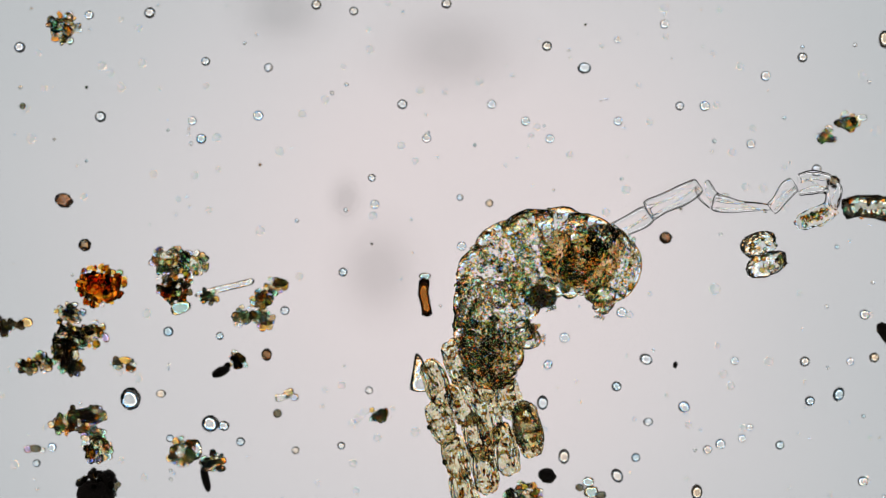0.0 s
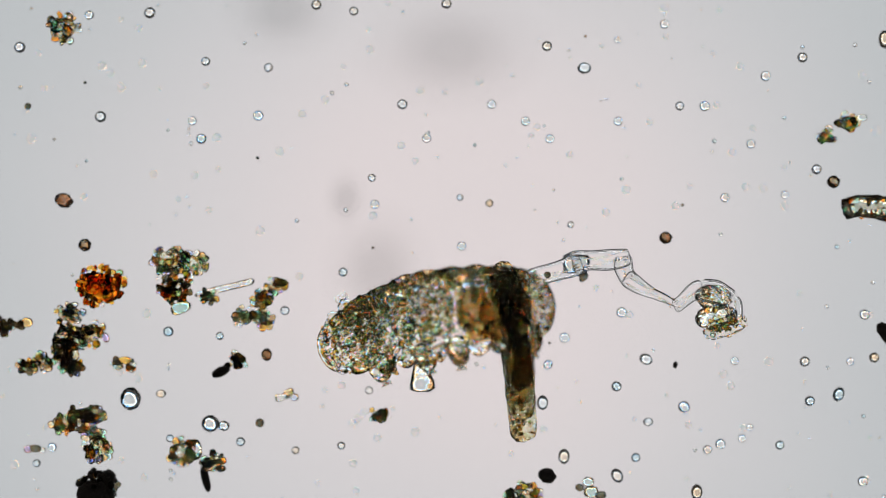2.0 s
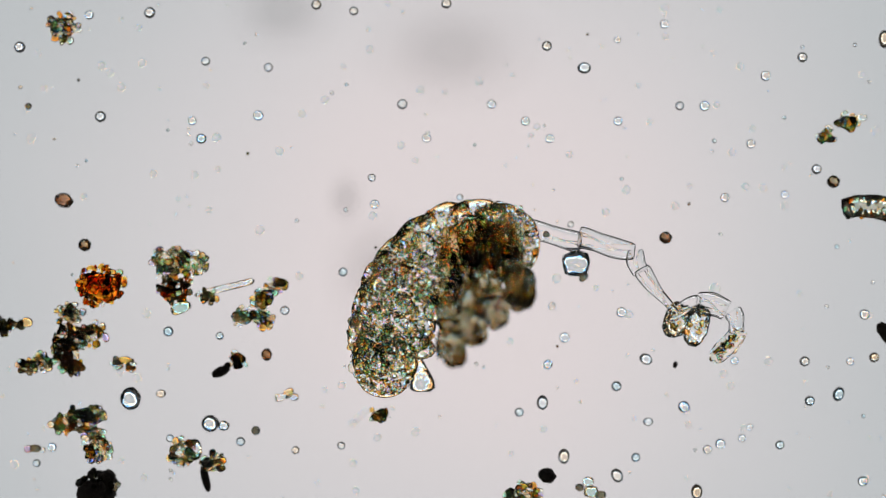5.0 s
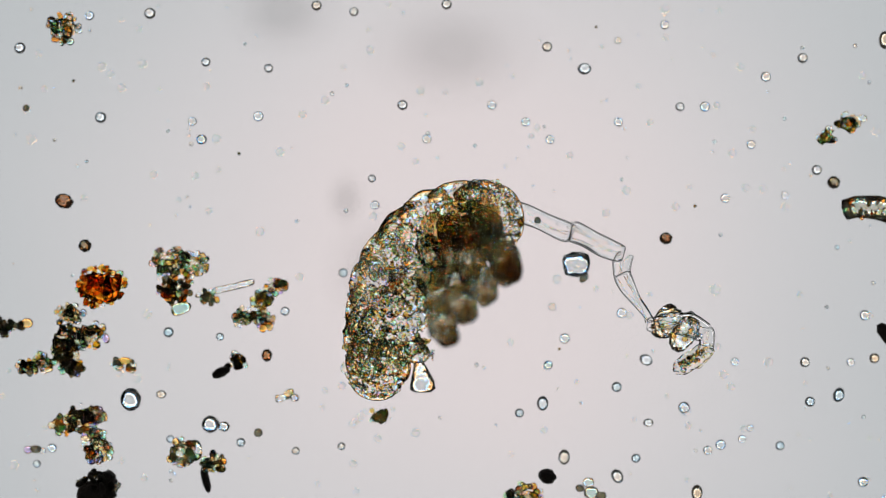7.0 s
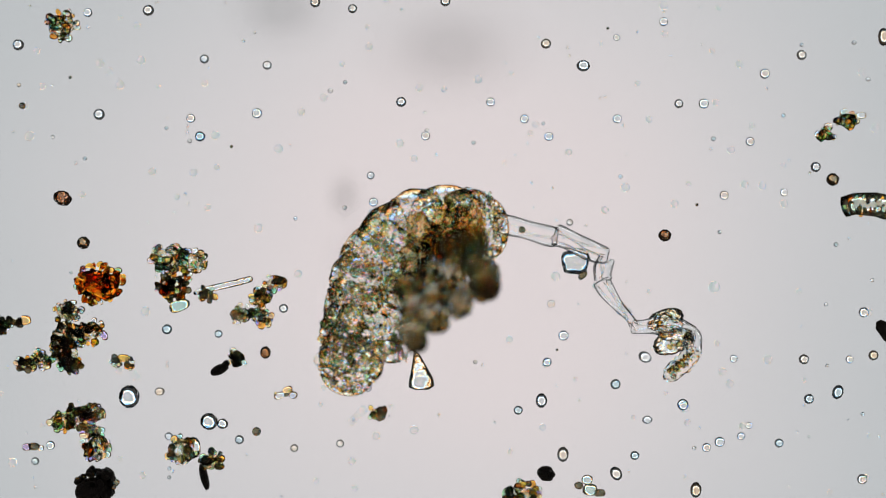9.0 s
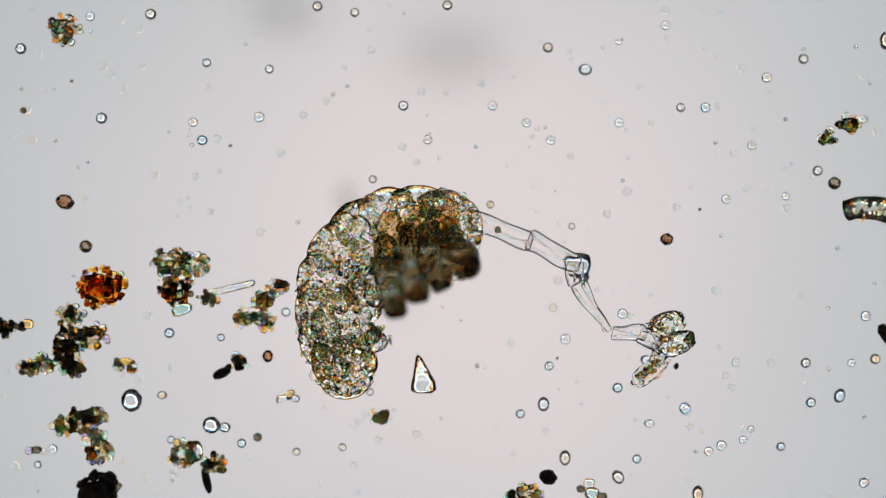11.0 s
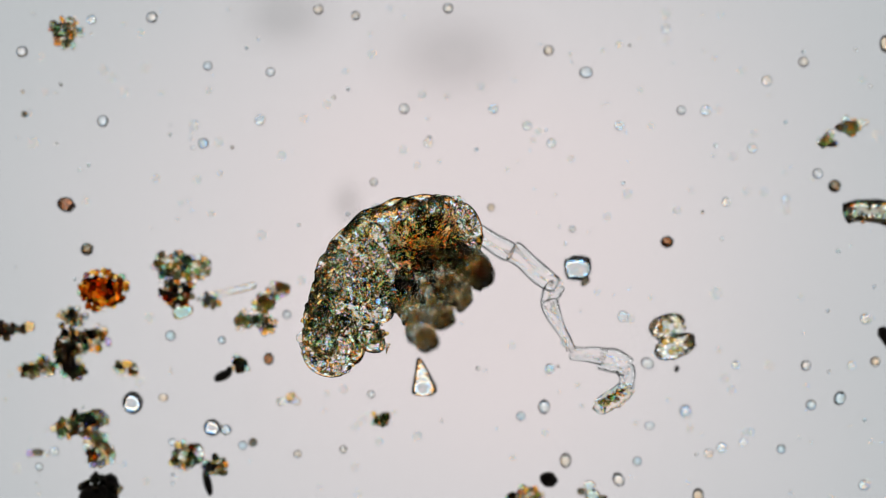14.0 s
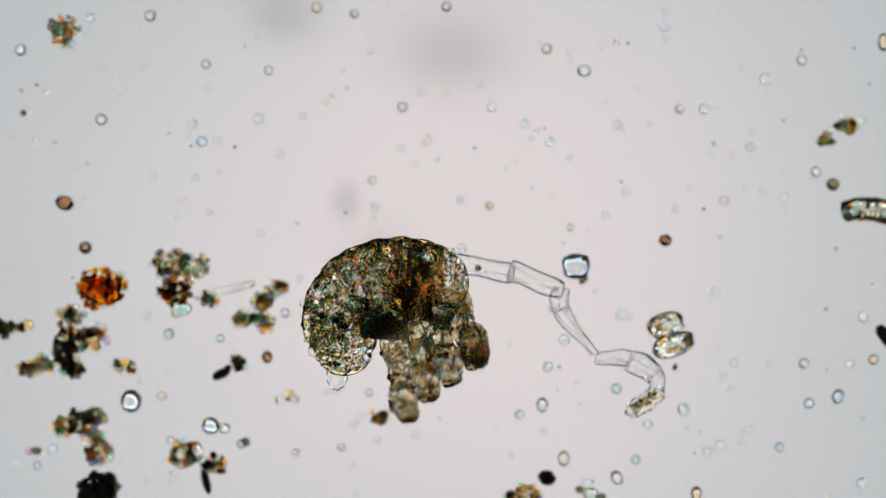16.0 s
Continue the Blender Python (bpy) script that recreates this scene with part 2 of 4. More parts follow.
# ---- setting ----
tagged(slab("microscope_slide", 3.2, 2.2, -0.10, 0.0, M_SLIDE), "clear flat glass slide that carries the wet sample", "glass slide", kind="structure")


COVER_Z = 0.42
tagged(slab("cover_glass", 3.2, 2.2, COVER_Z, COVER_Z + 0.03, M_SLIDE), "clear thin cover glass over the wet sample", "glass slide", kind="structure")


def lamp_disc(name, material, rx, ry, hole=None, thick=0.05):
    """A flat oval lamp glass, or the added glow ring round it."""
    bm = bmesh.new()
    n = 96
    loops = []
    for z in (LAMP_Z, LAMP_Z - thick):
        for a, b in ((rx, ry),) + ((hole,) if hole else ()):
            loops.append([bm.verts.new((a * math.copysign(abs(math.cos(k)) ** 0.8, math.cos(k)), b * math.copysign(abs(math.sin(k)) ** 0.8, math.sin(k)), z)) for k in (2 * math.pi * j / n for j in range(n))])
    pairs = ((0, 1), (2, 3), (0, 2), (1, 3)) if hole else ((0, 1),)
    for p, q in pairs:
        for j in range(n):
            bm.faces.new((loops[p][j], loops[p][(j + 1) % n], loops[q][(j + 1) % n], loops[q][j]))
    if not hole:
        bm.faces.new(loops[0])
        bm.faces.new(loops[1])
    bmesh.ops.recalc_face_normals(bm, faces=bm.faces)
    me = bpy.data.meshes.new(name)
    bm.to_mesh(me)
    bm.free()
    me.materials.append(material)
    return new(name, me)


tagged(lamp_disc("lamp_plate", M_LAMP, 2.05, 1.62), "pale grey microscope lamp field with painted mottling and dimmer edges", "lamp", kind="structure")
# extra glow added out of view, to brighten highlights in refracting grains
tagged(lamp_disc("added_glow_ring", M_RING, 2.55, 2.15, (2.06, 1.63)), "added bright ring round the lamp, outside the view", "lamp", kind="structure")


def dust_film(x, y, rx, ry):
    bm = bmesh.new()
    bmesh.ops.create_circle(bm, cap_ends=True, segments=32, radius=1.0)
    place = Matrix.Translation(spot(x, y, -0.106)) @ Matrix.Diagonal((rx / 1000, ry / 1000, 1, 1))
    ob = part("dust_smudge", bm, M_SMUDGE, place=place)
    tagged(ob, "soft grey smudge of dust under the glass slide", "dust", "smudges under the slide")


for x, y, rx, ry in ((612, 352, 45, 60), (670, 480, 110, 130), (500, 20, 120, 90), (800, 90, 180, 120)):
    dust_film(x, y, rx, ry)


# ---- the animal ----
SHAPE = (0.72, 0.87, 0.95, 1.0, 1.0, 1.0, 1.0, 0.95, 0.85)      # girth from head to rear
SEGMENTS = len(SHAPE)
LEGS = (1, 3, 5, 8)
GUTS = (6, 7, 8)      # the rings that hold the full gut
tardigrade = tagged(new("tardigrade"), "plump granular golden-brown tardigrade with lobed skin", "tardigrade")
BODY_Z = 0.068


def band(bm, half, wide, tall, ends, seed):
    """One bulging ring of skin, open where its neighbours overlap it; ends: which of its two ends is closed by a round cap."""
    n, sides = 15, 40
    stops = [-half + 2 * half * k / (n - 1) for k in range(n)]
    girths = [math.sqrt(1 - (x / (1.55 * half)) ** 2) for x in stops]
    for side in (-1, 1):
        if side in ends:
            cap = [(side * (half + 0.034 * math.sin(a)), girths[0] * math.cos(a)) for a in (math.pi / 2 * k / 8 for k in range(1, 9))]
            stops, girths = ([c[0] for c in cap[::-1]] + stops, [c[1] for c in cap[::-1]] + girths) if side < 0 else (stops + [c[0] for c in cap], girths + [c[1] for c in cap])
    off = Vector((seed * 2.1, -seed * 1.3, 7.7))
    rings = []
    for x, g in zip(stops, girths):
        ring = []
        for j in range(sides):
            a = 2 * math.pi * j / sides
            d = Vector((x / 0.05, math.cos(a), math.sin(a)))
            k = max(g, 0.02) * (1 + 0.05 * noise.noise(d * 2.0 + off) + 0.02 * noise.noise(d * 5.0 + off))
            lean = 0.42 * math.cos(a) * max(-half if -1 in ends else -1, min(x, 0 if 1 in ends else 1)) if not (x < 0 and -1 in ends) else 0
            ring.append(bm.verts.new((x + lean, wide * k * math.cos(a), tall * k * math.sin(a))))
        rings.append(ring)
    for r0, r1 in zip(rings, rings[1:]):
        for j in range(sides):
            bm.faces.new((r0[j], r1[j], r1[(j + 1) % sides], r0[(j + 1) % sides]))
    if -1 in ends:
        bm.faces.new(rings[0])
    if 1 in ends:
        bm.faces.new(rings[-1][::-1])
    bm.normal_update()
    top = max(bm.faces, key=lambda f: f.calc_center_median().z)
    if top.normal.z < 0:
        bmesh.ops.reverse_faces(bm, faces=bm.faces)


def even_spots(rng, size, i, end):
    """Places of the granules in one ring of the body, evenly crowded near its middle layer."""
    far, crowd = (0.064, 640) if end else (0.034, 240 if i in GUTS else 340)
    taken = np.full((crowd, 2), 9.0)
    spots, radii = [], []
    while len(spots) < crowd:
        best = None
        for _ in range(3):
            x, y, z = rng.uniform(-1, 1), rng.uniform(-0.96, 0.96), rng.uniform(-0.45, 0.55)
            if end:
                x = rng.uniform(-0.7, 1) * (-1 if i == 0 else 1)
            if (end and max(0, abs(x) - 0.35) ** 2 * 2.4 + y * y > 0.84) or y * y + z * z > 0.94 - (0 if end else 0.25 * x * x) or rng.random() > 0.66 + 0.34 * y:
                continue
            p = (x * far * (1 + (0 if end else 0.42) * y), y * size[1], z * size[2])
            room = float(np.min(np.hypot(taken[:, 0] - p[0], taken[:, 1] - p[1])))
            if best is None or room > best[0]:
                best = (room, p)
        if best:
            taken[len(spots)] = best[1][:2]
            spots.append(best[1])
            radii.append(rng.choice((0.0014, 0.0017, 0.0021, 0.0026, 0.0032)))
    return spots, radii


def build_animal():
    segs = []
    rng = random.Random(3)
    for i, girth in enumerate(SHAPE):
        end = i in (0, SEGMENTS - 1)
        size = (0.030, 0.082 * girth, 0.044 * girth)
        bm = bmesh.new()
        band(bm, 0.034, size[1], size[2], (-1,) if i == 0 else (1,) if end else (), i)
        name = "head" if i == 0 else "rear" if end else "body_segment"
        seg = part(name, bm, M_SKIN, tardigrade)
        segs.append(seg)
        spots, radii = even_spots(rng, size, i, end)
        if i in LEGS:
            for k in range(12 if i in (3, 5) else 26):
                spots.append(((0.022 if end else 0) + rng.uniform(-0.014, 0.014), -size[1] * rng.uniform(0.80, 1.10), rng.uniform(-0.02, 0.02)))
                radii.append(rng.uniform(0.0022, 0.0038))
        granules("body_granules", spots, radii, M_FAT, seg, "golden and green granules inside the body")
        spots = [(rng.uniform(-0.02, 0.02), rng.uniform(-0.8, 0.85) * size[1], rng.uniform(-0.01, 0.01)) for _ in range(4)]
        granules("storage_cells", spots, [rng.uniform(0.009, 0.015) for _ in spots], M_CELL, seg, "clear round storage cells inside the body")
        if i in GUTS:
            bm = bmesh.new()
            lump(bm, (-0.004 if end else 0, -0.006, 0), (0.026, 0.042, 0.018), rough=0.35, freq=2.5, subdiv=4, seed=i + 20)
            part("gut", bm, M_GUT, seg, "brown food-filled gut")
        if i in LEGS:
            for s in (-1, 1):
                bm = bmesh.new()
                back = -0.012 if i == 1 else 0.022 if end else 0.0
                base = Vector((back, -0.82 * size[1], s * 0.014))
                lump(bm, base, (0.019, 0.027, 0.016), rough=0.15, subdiv=4, seed=i + s)
                tip = base + Vector((0, -0.024, 0))
                for a in (-0.7, -0.2, 0.3, 0.8):
                    end_at = tip + Vector((0.012 * a, -0.011, s * 0.003))
                    tube(bm, [tip, tip + (end_at - tip) * 0.6 + Vector((0.003, 0, 0)), end_at], [0.0030, 0.0024, 0.0006], sides=6)
                part("leg", bm, M_SKIN, seg, "short stubby granular leg with fine claws")
    bm = bmesh.new()
    lump(bm, (-0.006, 0, 0), (0.026, 0.018, 0.014), rough=0.15, subdiv=4, seed=77)
    for a in (-0.7, -0.2, 0.3, 0.8):
        tube(bm, [(-0.028, 0.010 * a, 0), (-0.036, 0.014 * a, 0.001), (-0.044, 0.012 * a, -0.002)], [0.0030, 0.0024, 0.0006], sides=6)
    front = part("leg", bm, M_SKIN, segs[0], "clear front leg that reaches out with fine claws")
    return segs, front


SEGS, FRONT_LEG = build_animal()

# ---- the moss leaf fragment it holds ----
moss_leaf = tagged(new("moss_leaf_fragment"), "ragged scrap of moss leaf with long clear cells", "leaf fragment")


def build_leaf():
    rng = random.Random(5)
    rows = ((0.092, (-0.078, -0.037, 0.002, 0.034)), (0.030, (-0.080, -0.038, 0.004, 0.044)), (0.010, (0.072,)),
            (-0.042, (-0.062, -0.019, 0.025, 0.069)), (-0.098, (-0.056, -0.016)))
    for k, (y, xs) in enumerate(rows):
        for c, x in enumerate(xs):
            half = (0.0225, 0.0420 * rng.uniform(0.97, 1.10), 0.025)
            bm = bmesh.new()
            lump(bm, (0, 0, 0), half, rough=0.14, freq=1.8, subdiv=5, seed=c * 5 + k, power=3.0)
            cell = part("leaf_cell", bm, M_LEAF, moss_leaf,
                        place=pose(x, y + (0.018 if c % 2 else -0.012) + rng.uniform(-0.008, 0.008), rng.uniform(-0.006, 0.006), 0, 0, rng.uniform(3, 13)))
            spots = [(half[0] * rng.uniform(-0.75, 0.75), half[1] * rng.uniform(-0.8, 0.8), half[2] * rng.uniform(-0.7, 0.7)) for _ in range((42, 38, 40, 42, 44)[k])]
            granules("cell_granules", spots, [rng.uniform(0.0016, 0.0030) for _ in spots], M_CHLORO, cell, "fine greenish grains inside the cell")
            for edge in (-0.016, 0.012):
                wall = bmesh.new()
                tube(wall, [(edge + 0.005 * math.sin(3 * u + k + c), half[1] * (2 * u - 1) * 0.74, 0.014) for u in (0.0, 0.2, 0.4, 0.6, 0.8, 1.0)],
                     [0.0015, 0.0038, 0.0043, 0.0040, 0.0036, 0.0015], sides=8)
                part("cell_wall", wall, M_FOLD, cell, "clear thick wall along the cell")
    for x, y, r in ((-0.100, 0.01, 0.006), (-0.082, -0.055, 0.006), (-0.074, -0.125, 0.006)):
        bm = bmesh.new()
        lump(bm, (0, 0, 0), (r, r * 0.8, r), rough=0.45, subdiv=3, seed=r * 100)
        part("soil_crumb", bm, M_DARK, moss_leaf, "dark grainy crumb stuck on", place=pose(x, y, 0.01))


build_leaf()

# ---- the clear jointed filament it drags ----
filament = tagged(new("plant_filament"), "clear jointed thread of hollow plant cells", "plant thread")
CELLS = ((0.110, 0.018, 0.018), (0.096, 0.020, 0.017), (0.038, 0.016, 0.017), (0.097, 0.017, 0.005), (0.058, 0.012, 0.016),
         (0.052, 0.022, 0.020), (0.037, 0.017, 0.013), (0.062, 0.010, 0.011))


def build_filament():
    obs = []
    for i, (l, r0, r1) in enumerate(CELLS):
        bm = bmesh.new()
        n = 19
        pts, rad = [], []
        for k in range(n):
            u = 0.5 - 0.5 * math.cos(math.pi * k / (n - 1))
            e = 0.66 + 0.34 * min(1.0, 1 - max(0.0, 1 - min(u, 1 - u) / 0.10) ** 2) ** 0.5
            pts.append((l * 1.08 * (u - 0.5), 0.0025 * math.sin(5 * u + i), 0))
            rad.append((r0 + (r1 - r0) * u) * e * (1 + 0.06 * math.sin(9 * u + 2 * i)))
        tube(bm, pts, rad, sides=20, flat=0.7)
        if i < 7:
            hollow = bmesh.new()
            tube(hollow, [(p[0] * 0.965, p[1], 0) for p in pts], [r * 0.80 for r in rad], sides=20, flat=0.7)
            bmesh.ops.reverse_faces(hollow, faces=hollow.faces)
            me = bpy.data.meshes.new("hollow")
            hollow.to_mesh(me)
            hollow.free()
            bm.from_mesh(me)
            ob = part("filament_cell", bm, M_TUBE, filament)
            for side, reach in ((0.55, -1.05), (-0.62, 0.5), (0.15, 0.35))[:3 if i in (1, 3, 5) else 2]:
                fold = bmesh.new()
                tube(fold, [(l * (u - 0.5), r0 * 0.9 * (side + reach * u + 0.12 * math.sin(7 * u + i)), 0.002) for u in (0.03, 0.2, 0.4, 0.6, 0.8, 0.97)],
                     [0.0008, 0.0018, 0.0016, 0.0020, 0.0016, 0.0008], sides=8)
                part("wall_fold", fold, M_FOLD, ob, "clear crease along the cell wall")
        else:
            bm.free()
            bm = bmesh.new()
            tips = random.Random(9)
            lump(bm, (0, 0, 0), (0.038, 0.017, 0.012), rough=0.25, freq=2.5, subdiv=4, seed=9, power=2.4)
            ob = part("filament_tip", bm, M_CELL, filament, "clear broken end of the thread with grains inside")
            spots = [(tips.uniform(-0.9, 0.9) * 0.030, tips.uniform(-0.7, 0.7) * 0.010, tips.uniform(-0.6, 0.6) * 0.008) for _ in range(90)]
            granules("tip_granules", spots, [tips.uniform(0.0015, 0.003) for _ in spots], M_FAT, ob, "fine grains inside the broken end")
        obs.append(ob)
    for i, x in ((0, -0.005), (1, -0.048)):
        bm = bmesh.new()
        lump(bm, (0, 0, 0), (0.006 if i == 0 else 0.003, 0.006 if i == 0 else 0.015, 0.006), rough=0.3, subdiv=3, seed=i)
        part("inner_grain", bm, M_DARK if i == 0 else M_FOLD, obs[i], "small dark grain inside the clear cell", place=pose(x, 0, 0))
    return obs


LINKS = build_filament()


# ---- debris ----
GRAINS = {}


def grain_mesh(mat, k, fine):
    """One of six uneven grain shapes, of unit size."""
    key = (mat.name, k, fine)
    if key not in GRAINS:
        bm = bmesh.new()
        lump(bm, (0, 0, 0), (1, 0.85, 0.9), rough=0.14, freq=1.6, subdiv=4 if fine else 3, seed=k * 1.7 + 0.4, power=2.0 + 0.12 * k)
        me = bpy.data.meshes.new("grain")
        bm.to_mesh(me)
        bm.free()
        me.materials.append(mat)
        me.polygons.foreach_set("use_smooth", [True] * len(me.polygons))
        GRAINS[key] = me
    return GRAINS[key]


def debris(name, label, category, grains, group="", at=None):
    """grains: (x, y, r, stretch, turn, material, height)."""
    cx = sum(g[0] for g in grains) / len(grains) if at is None else at[0]
    cy = sum(g[1] for g in grains) / len(grains) if at is None else at[1]
    thing = tagged(new(name), label, category, group)
    thing.matrix_basis = pose(*spot(cx, cy, 0))
    for k, (x, y, r, stretch, turn, mat, *up) in enumerate(grains):
        q = r / 1000
        ob = new("grain", grain_mesh(mat, int(x * 3 + y + k) % 6, r > 11))
        ob.matrix_basis = pose((x - cx) / 1000, (cy - y) / 1000, q * 0.9 + (up[0] if up else 0), 0, 0, turn) @ Matrix.Diagonal((q * stretch, q / stretch ** 0.5, q, 1))
        ob.parent = thing
    return thing


G, A, C, D, K = M_GOLD, M_AMBER, M_CLEAR, M_DARK, M_BLACK


def clump(x, y, spread, r, mat, seed, squash=0.85):
    """A crowd of small grains heaped round one place, on a lumpy core."""
    rng = random.Random(seed)
    mats = mat if isinstance(mat, tuple) else (mat,)
    r = min(r, 4.6 + r * 0.12)
    reach = spread + 9
    core = M_AMBER if mats[0] is M_AMBER else M_CORE
    out = [(x + rng.uniform(-2, 2), y + rng.uniform(-2, 2), reach * 0.70, 1 / squash ** 0.6, rng.uniform(-20, 20), core, 0.0)] if reach > 12 else []
    for i in range(int(2.6 * reach * reach * squash / (r * r)) + 2):
        a, d = rng.uniform(0, 6.283), reach * math.sqrt(rng.random())
        up = math.sqrt(max(0.0, 1 - (d / reach) ** 2)) * reach / 1000
        out.append((x + d * math.cos(a), y + d * squash * math.sin(a), r * rng.uniform(0.6, 1.3), rng.uniform(0.9, 1.3), rng.uniform(0, 180),
                    mats[i % len(mats)], up * rng.uniform(0.6, 1.15)))
    return out


CLUMPS = "debris clumps on the slide"
debris("mineral_clump", "clear glassy clump of mineral grains", "debris", clump(113, 50, 20, 14, (C, C, C, G), 1), CLUMPS)
debris("amber_clump", "dark orange-brown amber clump of grains", "debris", clump(178, 506, 34, 8, (A, A, G), 2) + [(212, 483, 7, 1, 0, G)], CLUMPS)
debris("mineral_clump", "large glassy clump over a dark brown grain", "debris",
       clump(298, 462, 22, 15, (G, C), 3) + clump(342, 468, 16, 15, (C, G), 4) + [(320, 545, 14, 1.3, 20, C)] + clump(310, 510, 22, 9, (D, D, G, A), 40), CLUMPS)
debris("mineral_clump", "upright clump of golden glassy grains", "debris",
       clump(488, 505, 9, 9, G, 5) + clump(466, 530, 12, 12, (G, C), 6) + clump(463, 565, 12, 12, (G, C), 7) + clump(430, 560, 12, 11, C, 8), CLUMPS)
debris("mineral_clump", "branching clump of grey and golden grains", "debris",
       clump(122, 556, 16, 14, (G, C), 9) + clump(116, 595, 14, 14, (G, C, D), 10) + clump(163, 592, 16, 14, (G, C), 11) + clump(108, 612, 8, 10, (G, C), 50) + clump(140, 602, 8, 10, (C, G), 51)
       + clump(47, 647, 8, 13, (G, C, D), 12) + clump(77, 640, 9, 13, (G, C), 53) + clump(120, 628, 18, 12, (C, G, D), 13) + [(130, 653, 9, 1.2, 10, D)] + clump(128, 650, 12, 8, (G, D, C), 41), CLUMPS)
debris("mineral_clump", "dark grains in a short row", "debris", clump(2, 579, 10, 8, (D, K, G), 66) + clump(26, 573, 3, 8, (G, D, C), 67) + [(48, 571, 10, 1.0, 0, C), (38, 579, 7, 1, 0, D)], CLUMPS)
debris("mineral_clump", "two-lobed clump of golden brown grains", "debris",
       clump(112, 748, 13, 12, G, 14) + clump(142, 740, 16, 14, (G, G, D), 15) + clump(165, 732, 12, 11, (G, C), 16) + clump(166, 768, 9, 9, (G, C), 52) + clump(172, 795, 18, 13, (G, C), 17), CLUMPS)
debris("black_clump", "black opaque clump of grit", "debris", [(163, 872, 25, 1.1, 30, K), (188, 852, 19, 1.1, 60, K), (180, 872, 20, 1, 0, K)] + [g for g in clump(174, 864, 26, 8, (K, K, D), 60) if g[5] is not M_CORE], CLUMPS)
debris("mineral_clump", "wedge-shaped glassy clump with a dark spike", "debris",
       clump(322, 800, 18, 13, (G, C), 18) + [(348, 795, 13, 1.4, 100, C)] + clump(378, 820, 14, 11, (G, C, D), 19) + [(364, 848, 12, 2.0, 105, K)], CLUMPS)
debris("mineral_pair", "black grain beside a golden grain", "debris", [(391, 658, 12, 1.4, 25, K), (401, 650, 8, 1.2, 60, K), (421, 637, 11, 1.2, 80, G)] + clump(421, 637, 8, 8, (G, C, D), 42), CLUMPS)
debris("mineral_clump", "small row of glassy grains", "debris", [(221, 638, 9, 1.3, 0, G)] + clump(208, 643, 1, 7, (C, D), 64) + clump(232, 646, 1, 7, (D, G, C), 65), CLUMPS)
debris("mineral_clump", "small row of dim grains", "debris", [(50, 795, 8, 1, 0, G), (63, 794, 9, 1.2, 0, D), (75, 797, 6, 1, 0, C)], CLUMPS)
debris("mineral_clump", "small scattered glassy grains", "debris", [(497, 704, 8, 1.3, 20, C), (511, 694, 8, 1.2, 30, C), (521, 703, 8, 1.0, 0, C), (508, 702, 5, 1, 0, D), (516, 696, 4, 1, 0, G), (491, 701, 4, 1, 0, G)], CLUMPS)
debris("mineral_pair", "two glassy grains touching", "debris", clump(1499, 217, 9, 9, (G, C), 43) + [(1514, 218, 9, 1, 0, G), (1525, 209, 8, 1.2, 0, C)], CLUMPS)
debris("mineral_clump", "small golden glassy clump", "debris", clump(1463, 243, 6, 8, (G, C), 44) + [(1467, 229, 8, 1, 0, C)], CLUMPS)
debris("mineral_clump", "small clear and black clump", "debris", [(1041, 853, 10, 1, 0, C), (1026, 863, 8, 1, 0, D), (1046, 870, 13, 1, 0, C), (1062, 876, 9, 1.2, 0, D)], CLUMPS)
debris("mineral_clump", "small round clump of glassy grains", "debris", clump(669, 735, 8, 6, (C, G), 20), CLUMPS)
debris("golden_ball", "round ball of fine golden grains", "debris", clump(925, 884, 26, 13, G, 21), CLUMPS)
debris("dark_grain", "small dark grain touching a clear chip", "debris", [(1033, 491, 8, 1.2, 45, D), (1026, 486, 5, 1, 0, C)], CLUMPS)
debris("faint_row", "faint row of tiny clear cells", "debris", [(622 + 5 * i, 752 - 5 * i, 4.5, 1.6, -45, M_FAINT) for i in range(6)], CLUMPS)

amber_rod = tagged(new("amber_rod"), "short dark-edged amber rod", "debris")
bm = bmesh.new()
tube(bm, [(-0.002, 0.034, 0), (0.001, 0.028, 0), (-0.001, 0.005, 0), (0.004, -0.018, 0), (0.006, -0.032, 0), (0.006, -0.036, 0)], [0.003, 0.010, 0.010, 0.009, 0.010, 0.003], 14)
part("rod_body", bm, M_ROD, amber_rod)
bm = bmesh.new()
lump(bm, (0, 0, 0), (0.011, 0.006, 0.007), subdiv=3, seed=4)
part("rod_cap", bm, M_CLEAR, amber_rod, "clear round end", place=pose(0.002, 0.036, 0))


bm = bmesh.new()
lump(bm, (0, 0, 0), (0.023, 0.021, 0.019), rough=0.16, freq=2.0, subdiv=4, seed=6, power=3.4)
tagged(part("glass_chip", bm, M_SPLINT, place=pose(*spot(1020, 467, 0.019))), "clear angular chip with dark rim", "debris")

# the pair of crystals that the thread pushes along
crystal_pair = tagged(new("crystal_pair"), "two glassy crystals stuck together", "debris")
